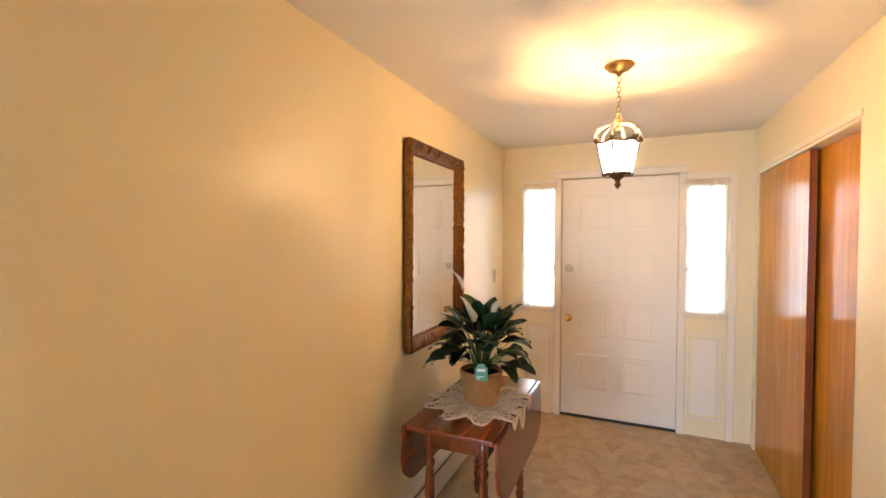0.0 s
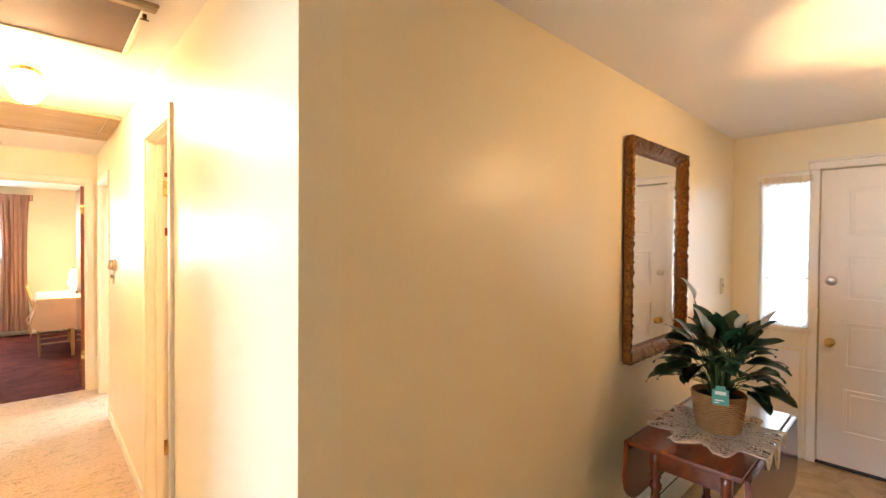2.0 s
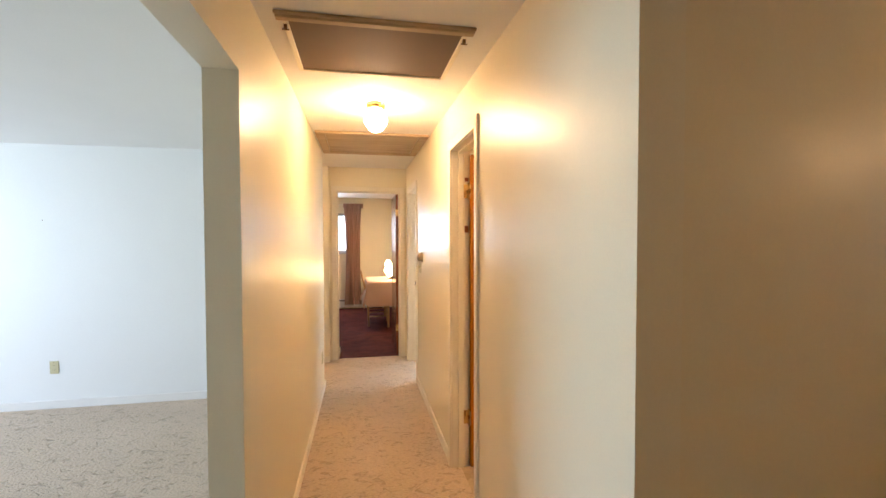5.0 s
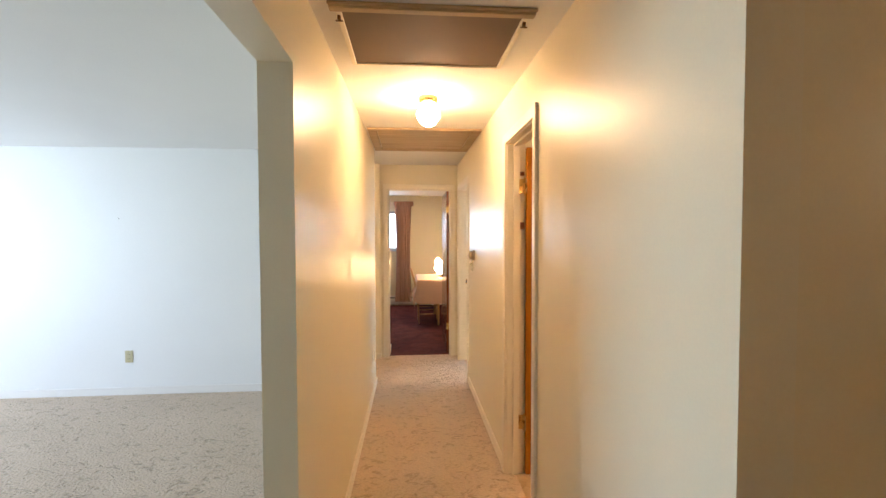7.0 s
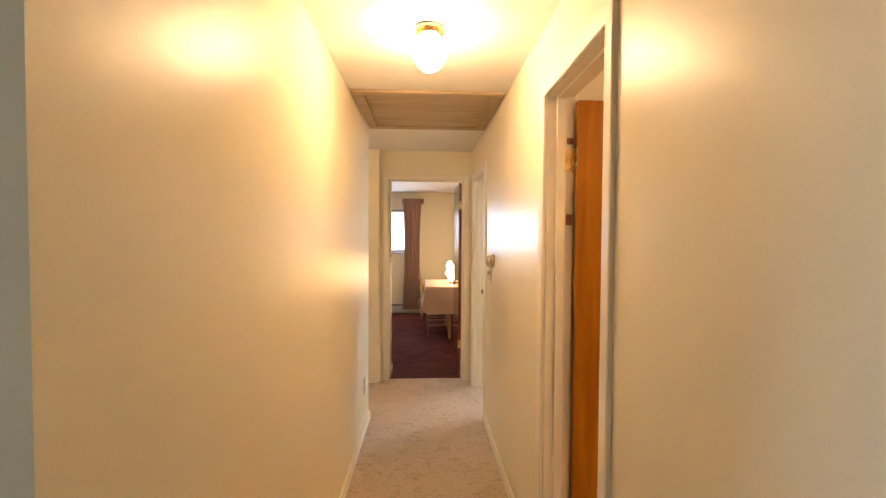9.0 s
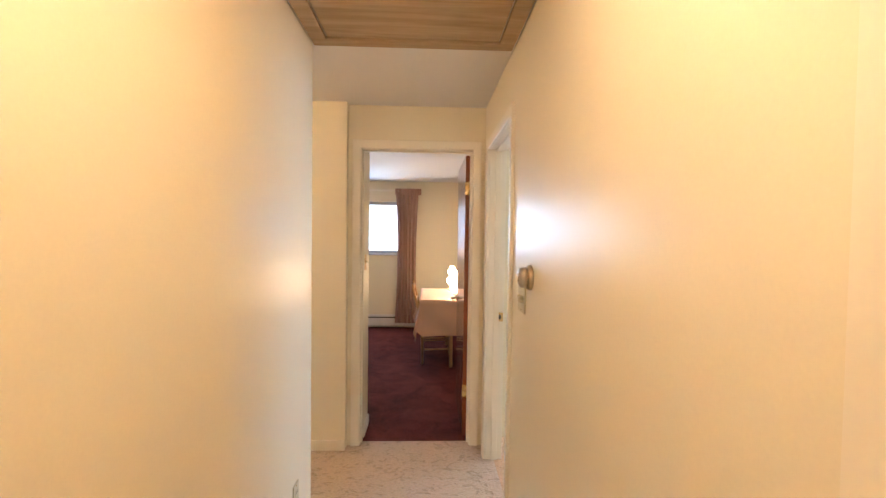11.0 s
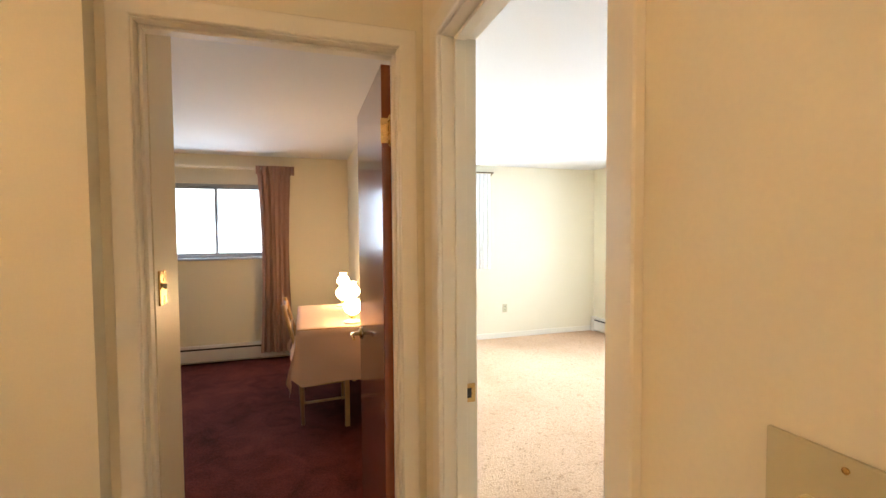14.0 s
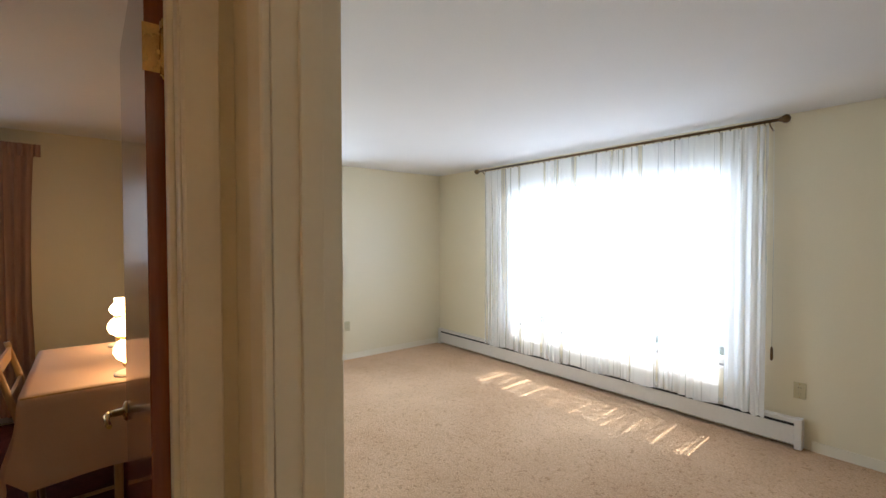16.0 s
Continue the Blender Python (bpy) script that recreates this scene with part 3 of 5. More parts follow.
side_door = slab_door("door_1", "orange birch veneer flush door standing open into a dim room", BIRCH, -2.766 + 0.004, -2.766 + 0.039, YN2 + 0.002, YN2 + 0.590, 0.014, 2.066)
for z in (1.83, 0.335):
    hinge(z, side_door, (-2.760, YN2 - 0.004), ((-0.0065, -0.0045, -0.034, -0.002), (0.002, 0.034, 0.0035, 0.0055)))
far_door = slab_door("door_2", "mahogany-stained flush door standing open against the bedroom wall", DARK_WOOD, XF2 - 0.745, XF2 - 0.002, FD[1] - 0.055, FD[1] - 0.020, 0.014, 2.078)
for z in (1.84, 0.35):
    hinge(z, far_door, (XF2 + 0.003, FD[1] - 0.0245), ((0.002, 0.034, 0.0035, 0.0055), (-0.0065, -0.0045, -0.034, -0.002)))


def knob_lever(parent, x, y, z, side):
    rose = part("rose", lathe([(0.030, 0.0), (0.030, 0.004 * side), (0.022, 0.009 * side), (0.011, 0.012 * side), (0.010, 0.045 * side)], 20, (x, y, z), "Y"), BRASS, parent, "brass rose plate")
    part("lever", tube([(x, y + 0.045 * side, z), (x + 0.03, y + 0.052 * side, z + 0.004), (x + 0.07, y + 0.052 * side, z + 0.001), (x + 0.105, y + 0.047 * side, z - 0.004)], [0.010, 0.009, 0.008, 0.006], 10), BRASS, rose, "curved brass lever")


knob_lever(far_door, XF2 - 0.685, FD[1] - 0.057, 0.945, -1)
strike = tagged(part("strike_plate", boxes((RD[0] + 0.018, RD[0] + 0.021, YN2 - 0.052, YN2 - 0.008, 0.93, 0.99), bevel=0.001), BRASS), "brass strike plate on the door jamb", "strike plate")
part("latch_hole", boxes((RD[0] + 0.0212, RD[0] + 0.0222, YN2 - 0.04, YN2 - 0.022, 0.945, 0.975)), BLACK, strike)


# ---- entry door with its sidelights ----
def panel_ring(bm, x0, x1, z0, z1, y):
    """A raised moulding and fielded panel on a face that looks towards -y."""
    w = 0.014
    for a in ((x0, x1, z0, z0 + w), (x0, x1, z1 - w, z1), (x0, x0 + w, z0 + w, z1 - w), (x1 - w, x1, z0 + w, z1 - w)):
        bm_box(bm, a[0], a[1], y - 0.012, y + 0.001, a[2], a[3], bevel=0.002)
    bm_box(bm, x0 + 0.032, x1 - 0.032, y - 0.008, y + 0.001, z0 + 0.032, z1 - 0.032, bevel=0.004)


YF = YD + 0.030
entry_door = thing("door_3", "white painted eight-panel front door, closed", "door")
entry_door["kind"] = "structure"
part("leaf", boxes((DX[0] + 0.003, DX[1] - 0.003, YF, YF + 0.044, 0.012, 2.054), bevel=0.002), DOOR_PAINT, entry_door)
for z0, z1 in ((1.60, 1.925), (1.155, 1.465), (0.695, 1.005), (0.245, 0.545)):
    for x0, x1 in ((-0.160, 0.100), (0.197, 0.450)):
        bm = bmesh.new()
        panel_ring(bm, x0, x1, z0, z1, YF)
        part("panel", bm, DOOR_PAINT, entry_door)
part("knob", lathe([(0.031, 0), (0.030, -0.004), (0.014, -0.010), (0.012, -0.028), (0.022, -0.036), (0.029, -0.048), (0.027, -0.060), (0.016, -0.067), (0.001, -0.069)], 24, (-0.238, YF, 0.855), "Y"), BRASS, entry_door, "round brass doorknob")
part("deadbolt", lathe([(0.033, 0), (0.033, -0.006), (0.027, -0.012), (0.024, -0.014), (0.001, -0.015)], 24, (-0.238, YF, 1.283), "Y"), CHROME, entry_door, "satin nickel deadbolt")
for z in (1.80, 1.05, 0.25):
    part("hinge", tube([(DX[1] + 0.002, YF - 0.005, z - 0.05), (DX[1] + 0.002, YF - 0.005, z + 0.05)], 0.006, 10), TRIM, entry_door, "painted-over hinge knuckle")
# black strips, added to stop daylight leaking round the leaf; the gaps stay dark
structure("trim_entry_gap_block", boxes((DX[0], DX[1], YF + 0.046, YF + 0.07, 2.03, 2.06), (DX[0], DX[0] + 0.03, YF + 0.046, YF + 0.07, 0.012, 2.03), (DX[1] - 0.03, DX[1], YF + 0.046, YF + 0.07, 0.012, 2.03)), BLACK, "black strips added behind the front door to darken its gaps", "trim")
structure("trim_entry_sill", boxes((DX[0], DX[1], YD - 0.004, YD + 0.10, 0.0, 0.010), bevel=0.003), BLACK, "dark door threshold strip", "trim")
bm = bmesh.new()
for x0, x1, z0, z1 in ((DX[0] - 0.050, DX[0] + 0.001, 0, 2.0600), (DX[1] - 0.001, DX[1] + 0.050, 0, 2.0600), (DX[0] - 0.060, DX[1] + 0.060, 2.0604, 2.112),
                       (XC + 0.16, DX[0] - 0.052, 2.008, 2.056), (DX[1] + 0.052, SR[1] + 0.022, 2.008, 2.056), (SR[1] + 0.024, SR[1] + 0.075, 0, 2.056)):
    bm_box(bm, x0, x1, YD - 0.017, YD - 0.0005, z0, z1, bevel=0.004)
bm_box(bm, DX[0] - 0.066, DX[1] + 0.066, YD - 0.028, YD - 0.0006, 2.1124, 2.128, bevel=0.004)
structure("trim_entry", bm, DOOR_PAINT, "white painted front door casing", "trim")


def sidelight(name, s):
    ob = thing(name, "tall narrow sidelight window covered by white voile", "window")
    ob["kind"] = "structure"
    x0, x1, z0, z1 = s
    y0, y1 = YD + 0.05, YD + 0.09
    part("window_frame", boxes((x0, x0 + 0.022, y0, y1, z0, z1), (x1 - 0.022, x1, y0, y1, z0, z1), (x0 + 0.022, x1 - 0.022, y0, y1, z0, z0 + 0.025), (x0 + 0.022, x1 - 0.022, y0, y1, z1 - 0.025, z1)), DOOR_PAINT, ob)
    step = (z1 - z0) / 3
    for i in (1, 2):
        part("glazing_bar", boxes((x0 + 0.022, x1 - 0.022, y0 + 0.008, y1 - 0.008, z0 + i * step - 0.011, z0 + i * step + 0.011), bevel=0.002), DOOR_PAINT, ob)
    for i in range(3):
        p = part("pane", boxes((x0 + 0.022, x1 - 0.022, y0 + 0.018, y0 + 0.022, z0 + i * step + 0.012, z0 + (i + 1) * step - 0.012)), GLASS, ob)
        p.visible_shadow = False
    part("window_sill", boxes((x0 - 0.03, x1 + 0.03, YD - 0.02, YD + 0.05, z0 - 0.022, z0), bevel=0.004), DOOR_PAINT, ob)
    bm = bmesh.new()
    panel_ring(bm, x0 + 0.01, x1 - 0.01, 0.14, 0.80, YD)
    part("lower_panel", bm, DOOR_PAINT, ob)
    return ob


sidelight("window_1", SL)
sidelight("window_2", SR)


def gathered(name, x0, x1, z0, z1, y, mat, folds, deep, ob=None, axis="x", cols=None, hem=0.0, seedling=1, flare=0.0, pinch=None):
    """Hanging cloth with uneven vertical folds; gathered at the top, looser below."""
    rnd = random.Random(seedling)
    cols = cols or folds * 8
    ph = [rnd.uniform(0, 6.28) for _ in range(6)]
    rows = [0, 0.03, 0.08, 0.2, 0.4, 0.6, 0.8, 0.93, 1.0]
    bm = bmesh.new()
    grid = []
    for r in rows:
        line = []
        for i in range(cols + 1):
            u = i / cols
            w = u * folds * 2 * math.pi + 1.1 * math.sin(u * 9 + ph[0]) + 0.8 * math.sin(u * 23 + ph[1])
            amp = deep * (0.55 + 0.45 * math.sin(u * 31 + ph[2])) * (0.75 + 0.45 * r)
            off = amp * (math.sin(w) + 0.35 * math.sin(2.3 * w + ph[3] + 1.2 * r))
            x = x0 + (x1 - x0) * u + 0.006 * math.sin(w * 1.1 + ph[4]) + flare * r * (u - 0.5)
            if pinch:
                x = x + pinch * math.sin(math.pi * r) * (0.5 - u)
            z = z1 + (z0 - z1) * r + (hem * math.sin(u * 40 + ph[5]) if r == 1.0 else 0)
            line.append(bm.verts.new((x, y + off, z) if axis == "x" else (y + off, x, z)))
        grid.append(line)
    for a, b in zip(grid, grid[1:]):
        for i in range(cols):
            bm.faces.new((a[i], a[i + 1], b[i + 1], b[i])).smooth = True
    return part(name, bm, mat, ob)


for s in (SL, SR):
    v = thing("voile_curtain", "gathered white voile panel on thin rods over a sidelight", "curtain", "sidelight curtains")
    gathered("cloth", s[0] - 0.02, s[1] + 0.02, s[2] - 0.02, s[3] + 0.02, YD - 0.012, LACE_SHEER, 11, 0.006, v, cols=110, seedling=int(10 * s[1]) + 9)
    gathered("ruffle", s[0] - 0.02, s[1] + 0.02, s[3] - 0.004, s[3] + 0.042, YD - 0.020, LACE, 13, 0.005, v, cols=104, hem=0.004, seedling=int(10 * s[1]) + 17)
    gathered("ruffle", s[0] - 0.02, s[1] + 0.02, s[2] - 0.035, s[2] + 0.004, YD - 0.026, LACE, 13, 0.004, v, cols=104, hem=0.004, seedling=int(10 * s[1]) + 21)
    for z in (s[2] + 0.0, s[3] + 0.0):
        part("rod", tube([(s[0] - 0.035, YD - 0.012, z), (s[1] + 0.035, YD - 0.012, z)], 0.004, 8), DOOR_PAINT, v)

# ---- foyer: closet doors ----
def closet_door(x, y0, y1, pull_y):
    ob = thing("sliding_closet_door", "orange birch veneer sliding closet door, closed", "closet door", "closet doors")
    part("leaf", boxes((x, x + 0.034, y0, y1, 0.008, 2.012), bevel=0.002), CLOSET_BIRCH, ob)
    if pull_y:
        # meeting edge, darker than the leaf
        part("edge_band", boxes((x - 0.001, x + 0.033, y0 - 0.004, y0 - 0.0005, 0.010, 2.010), bevel=0.001), DARK_WOOD, ob, "dark edge band")
        part("finger_pull", lathe([(0.012, 0.0), (0.012, -0.002), (0.009, -0.0025), (0.006, -0.001), (0.001, -0.001)], 18, (x, pull_y, 0.90), "X"), BRASS, ob, "small round brass finger pull")
    return ob


closet_door(XE + 0.060, CL[0] + 0.004, 3.185, 0)
closet_door(XE + 0.008, 3.125, CL[1] - 0.004, 3.235)
structure("trim_closet", boxes((XE - 0.004, XE + 0.09, CL[0], CL[1], 2.014, 2.03), (XE - 0.008, XE, CL[0] - 0.02, CL[1] + 0.03, 2.031, 2.062), (XE - 0.006, XE, CL[1], CL[1] + 0.05, 0, 2.03), bevel=0.003), TRIM, "cream painted closet head and jamb trim", "trim")
structure("trim_closet_track", boxes((XE + 0.0435, XE + 0.058, CL[0], CL[1], 0.0, 0.005)), BRASS, "thin metal closet door track", "trim")


for z0, z1 in ((1.56, 1.605), (1.895, 1.92)):
    part("hinge_mortise", boxes((-2.7668, -2.7640, YN2 - 0.030, YN2 - 0.004, z0, z1)), DARK_WOOD, side_door, "bare wood of an old hinge mortise")
tagged(part("nail", tube([(XL - 0.004, -2.72, 1.684), (XL + 0.012, -2.72, 1.687)], 0.003, 6), BRONZE), "small picture nail in the white living room wall", "nail")


# ---- baseboard heaters ----
def heater(name, length, at, turn, label):
    """A baseboard radiator: back plate, front cover, louvred top slot and end caps; it runs along its own x, front towards -y."""
    ob = thing(name, label, "radiator", "baseboard heaters", at, turn)
    part("front_cover", boxes((0.045, length - 0.045, -0.066, -0.060, 0.035, 0.165), bevel=0.002), HEATER, ob)
    bm = bmesh.new()
    bm_box(bm, 0.045, length - 0.045, -0.058, -0.004, 0.204, 0.212, bevel=0.003)
    bm_box(bm, 0.045, length - 0.045, -0.068, -0.060, 0.185, 0.212, bevel=0.002)
    part("top_cover", bm, HEATER, ob)
    part("slot", boxes((0.045, length - 0.045, -0.056, -0.003, 0.03, 0.20)), BLACK, ob)
    for a in (0.0, length - 0.045):
        part("end_cap", boxes((a, a + 0.045, -0.072, -0.001, 0.006, 0.218), bevel=0.006), HEATER, ob)
    return ob


heater("baseboard_heater", 4.05, (-9.47, YB, 0.0), 0, "long cream enamelled baseboard heater under the picture window")
heater("baseboard_heater", 3.0, (XW, -2.45, 0.0), 90, "cream enamelled baseboard heater under the bedroom window")
heater("baseboard_heater", 2.1, (XC, 1.75, 0.0), 90, "cream enamelled baseboard heater behind the side table")


# ---- wall plates, thermostat ----
def plate(name, label, category, at, turn, width=0.07, kind="outlet"):
    """A wall plate; it lies in its own xz plane, front towards -y."""
    ob = thing(name, label, category, "", at, turn)
    part("cover_plate", boxes((-width / 2, width / 2, -0.006, 0, -0.0575, 0.0575), bevel=0.002), IVORY if kind != "brass" else BRASS, ob)
    if kind == "outlet":
        for z in (-0.021, 0.021):
            s = part("socket", boxes((-0.016, 0.016, -0.008, -0.0055, z - 0.014, z + 0.014), bevel=0.001), IVORY, ob)
            part("slot", boxes((-0.008, -0.006, -0.0085, -0.0078, z - 0.004, z + 0.006), (0.006, 0.008, -0.0085, -0.0078, z - 0.004, z + 0.006)), BLACK, s)
    else:
        for x in ((0,) if width < 0.1 else (-0.023,)):
            part("toggle", boxes((x - 0.005, x + 0.005, -0.018, -0.005, -0.004, 0.014), bevel=0.002), IVORY, ob)
        if width > 0.1:
            part("dimmer_knob", lathe([(0.017, -0.005), (0.016, -0.010), (0.012, -0.020), (0.010, -0.024), (0.001, -0.025)], 20, (0.023, 0, 0.0), "Y"), IVORY, ob)
    for z in (-0.047, 0.047):
        part("screw", lathe([(0.003, -0.006), (0.0028, -0.0072), (0.0005, -0.0075)], 8, (0, 0, z), "Y"), BRASS, ob)
    return ob


plate("wall_outlet", "ivory duplex outlet on the living room wall", "outlet", (XL, -2.66, 0.37), 90)
plate("wall_outlet", "ivory duplex outlet low on the corridor wall", "outlet", (-4.30, YS + 0.0115, 0.37), 180)
plate("wall_outlet", "ivory duplex outlet beside the sheer curtain", "outlet", (-5.45, YB, 0.405), 0)
plate("wall_outlet", "ivory duplex outlet on the bedroom wall", "outlet", (XW, 2.84, 0.41), 90)
plate("light_switch", "ivory toggle switch plate near the front door", "light switch", (XC, 3.92, 1.22), 90, kind="switch")
plate("light_switch", "brass toggle switch plate beside the bedroom door", "light switch", (-5.70, -0.238, 1.29), 180, kind="brass")
plate("light_switch", "ivory double plate with toggle and round dimmer", "light switch", (-4.256, YN, 1.235), 0, 0.124, "switch")
stat = thing("thermostat", "round brushed gold dial thermostat on the corridor wall", "thermostat")
part("base", lathe([(0.049, 0.0), (0.049, -0.008), (0.047, -0.014), (0.043, -0.018), (0.001, -0.018)], 32, (-4.118, YN, 1.336), "Y"), CHAMPAGNE, stat)
part("dial", lathe([(0.040, -0.018), (0.040, -0.034), (0.037, -0.042), (0.028, -0.048), (0.020, -0.050), (0.001, -0.0505)], 32, (-4.118, YN, 1.336), "Y"), CHAMPAGNE, stat)
part("cap", lathe([(0.019, -0.050), (0.017, -0.053), (0.001, -0.054)], 24, (-4.118, YN, 1.336), "Y"), CHAMPAGNE, stat)


# ---- corridor ceiling: air panel, lamp, attic hatch ----
air = thing("return_air_panel", "dark return air panel in a painted frame on the ceiling", "ceiling panel")
AX0, AX1, AY0, AY1 = -2.285, -1.765, -0.245, 0.455
part("panel", boxes((AX0, AX1, AY0, AY1, HH - 0.010, HH - 0.002)), GRILLE_DARK, air, "dark brown filter screen")
for y0, y1 in ((AY0 - 0.022, AY0), (AY1, AY1 + 0.022)):
    part("side_rail", boxes((AX0, AX1, y0, y1, HH - 0.018, HH - 0.001), bevel=0.004), TRIM, air, "cream painted side rail")
part("far_rail", boxes((AX0 - 0.016, AX0, AY0 - 0.022, AY1 + 0.022, HH - 0.016, HH - 0.001), bevel=0.004), TRIM, air)
part("hinge_rail", boxes((AX1, AX1 + 0.034, AY0 - 0.042, AY1 + 0.042, HH - 0.022, HH - 0.001), (AX1 + 0.034, AX1 + 0.048, AY0 - 0.046, AY1 + 0.046, HH - 0.014, HH - 0.001), bevel=0.004), PANEL_WOOD, air, "stained wooden rail")
for y in (AY0 - 0.012, AY1 + 0.012):
    part("latch", boxes((AX1 - 0.045, AX1 - 0.028, y - 0.006, y + 0.006, HH - 0.034, HH - 0.017), (AX1 - 0.040, AX1 - 0.033, y - 0.014, y + 0.014, HH - 0.039, HH - 0.0345), bevel=0.0015), BRONZE, air, "bronze turn latch")

hatch = thing("attic_hatch", "bare plywood attic hatch in a stained wooden frame", "hatch")
HY0, HY1 = YS + 0.025, YN - 0.012
part("panel", boxes((-4.455, -3.700, HY0 + 0.075, HY1 - 0.075, HH - 0.010, HH - 0.003)), PANEL_WOOD, hatch)
bm = bmesh.new()
for a in ((-4.53, -4.46, HY0, HY1), (-3.695, -3.625, HY0, HY1), (-4.46, -3.695, HY0, HY0 + 0.07), (-4.46, -3.695, HY1 - 0.07, HY1)):
    bm_box(bm, *a, HH - 0.020, HH - 0.001, bevel=0.004)
part("frame", bm, PANEL_WOOD, hatch)

LX, LY = -2.84, 0.135


def globe_lamp(x, y, label):
    ob = thing("ceiling_lamp", label, "ceiling lamp", "ceiling lamps", (x, y, 0))
    part("collar", lathe([(0.062, HH - 0.001), (0.064, HH - 0.012), (0.058, HH - 0.030), (0.050, HH - 0.040), (0.001, HH - 0.040)], 28), BRASS, ob, "brass ceiling collar")
    part("glass_globe", lathe([(0.046, HH - 0.0405), (0.050, HH - 0.055), (0.064, HH - 0.078), (0.074, HH - 0.098), (0.072, HH - 0.122), (0.056, HH - 0.148), (0.040, HH - 0.168), (0.018, HH - 0.180), (0.001, HH - 0.184)], 32), DOME_GLOW, ob, "glowing white glass globe")
    return ob


dome = globe_lamp(LX, LY, "lit schoolhouse globe lamp with a brass collar on the corridor ceiling")
for x, y, where in ((-5.05, -1.75, "in the side passage"), (-1.6, 1.7, "in the side room")):
    copy_thing(dome, pose(x, y, 0 if x < -3 else H - HH))["label"] = "lit white globe lamp with a brass collar " + where


# ---- foyer pendant ----
PX, PY = 0.205, 2.50
pend = thing("pendant_lantern", "antique brass hexagonal lantern lit on a chain", "pendant lamp")
part("canopy", lathe([(0.066, H - 0.001), (0.068, H - 0.006), (0.060, H - 0.012), (0.050, H - 0.024), (0.030, H - 0.034), (0.012, H - 0.040), (0.010, H - 0.052), (0.001, H - 0.053)], 28, (PX, PY, 0)), AMBER_BRASS, pend)


def ring_points(cx, cy, cz, rx, rz, turn, n=14):
    c, s = math.cos(turn), math.sin(turn)
    return [(cx + rx * math.cos(2 * math.pi * k / n) * c, cy + rx * math.cos(2 * math.pi * k / n) * s, cz + rz * math.sin(2 * math.pi * k / n)) for k in range(n + 1)]


z = H - 0.060
k = 0
while z > 2.125:
    part("chain_link", tube(ring_points(PX, PY, z - 0.010, 0.0085, 0.0155, (k % 2) * math.pi / 2), 0.0024, 6), BRASS, pend)
    z -= 0.0225
    k += 1
part("hub", lathe([(0.006, 2.128), (0.012, 2.118), (0.009, 2.108), (0.022, 2.098), (0.026, 2.088), (0.012, 2.080), (0.008, 2.060), (0.014, 2.052), (0.001, 2.050)], 20, (PX, PY, 0)), BRASS, pend)
ZT, ZB, RT, RB = 1.995, 1.842, 0.098, 0.066
hexa = [(math.cos(math.pi / 3 * i + 0.3), math.sin(math.pi / 3 * i + 0.3)) for i in range(6)]
for i, (c, s) in enumerate(hexa):
    c2, s2 = hexa[(i + 1) % 6]
    part("crown_arm", tube([(PX + RT * c, PY + RT * s, ZT), (PX + 1.10 * RT * c, PY + 1.10 * RT * s, ZT + 0.028), (PX + 0.95 * RT * c, PY + 0.95 * RT * s, ZT + 0.058), (PX + 0.6 * RT * c, PY + 0.6 * RT * s, ZT + 0.078), (PX + 0.012 * c, PY + 0.012 * s, ZT + 0.088)], [0.005, 0.0075, 0.0085, 0.007, 0.005], 8), PALE_BRASS, pend)
    part("post", tube([(PX + RT * c, PY + RT * s, ZT + 0.004), (PX + RB * c, PY + RB * s, ZB)], 0.0038, 8), BRONZE, pend)
    part("top_rail", tube([(PX + RT * c, PY + RT * s, ZT), (PX + 0.5 * RT * (c + c2), PY + 0.5 * RT * (s + s2), ZT - 0.006), (PX + RT * c2, PY + RT * s2, ZT)], 0.006, 8), BRONZE, pend)
    part("bottom_rail", tube([(PX + RB * c, PY + RB * s, ZB), (PX + 0.5 * RB * (c + c2), PY + 0.5 * RB * (s + s2), ZB + 0.004), (PX + RB * c2, PY + RB * s2, ZB)], 0.008, 8), BRONZE, pend)
    part("leaf_ornament", lathe([(0.001, 0), (0.010, 0.006), (0.012, 0.014), (0.006, 0.026), (0.001, 0.032)], 10, (PX + 1.02 * RT * c, PY + 1.02 * RT * s, ZT - 0.004)), BRONZE, pend)
    bm = bmesh.new()
    q = [bm.verts.new((PX + r * a, PY + r * b, zz)) for (a, b), r, zz in (((c, s), RT - 0.004, ZT - 0.004), ((c2, s2), RT - 0.004, ZT - 0.004), ((c2, s2), RB - 0.003, ZB + 0.004), ((c, s), RB - 0.003, ZB + 0.004))]
    f = bm.faces.new(q)
    r = bmesh.ops.extrude_face_region(bm, geom=[f])
    for v in r["geom"]:
        if isinstance(v, bmesh.types.BMVert):
            v.co += Vector((-(c + c2) * 0.0016, -(s + s2) * 0.0016, 0))
    part("pane", bm, LANTERN_PANE, pend, "bevelled glass pane bright with lamplight")
for i in range(3):
    a = 2 * math.pi * i / 3
    x, y = PX + 0.026 * math.cos(a), PY + 0.026 * math.sin(a)
    part("candle_bulb", lathe([(0.006, 1.872), (0.012, 1.885), (0.014, 1.898), (0.009, 1.918), (0.002, 1.934), (0.0005, 1.936)], 12, (x, y, 0)), CANDLE_GLOW, pend)
    part("candle_sleeve", lathe([(0.010, 1.846), (0.010, 1.872)], 10, (x, y, 0)), TRIM, pend)
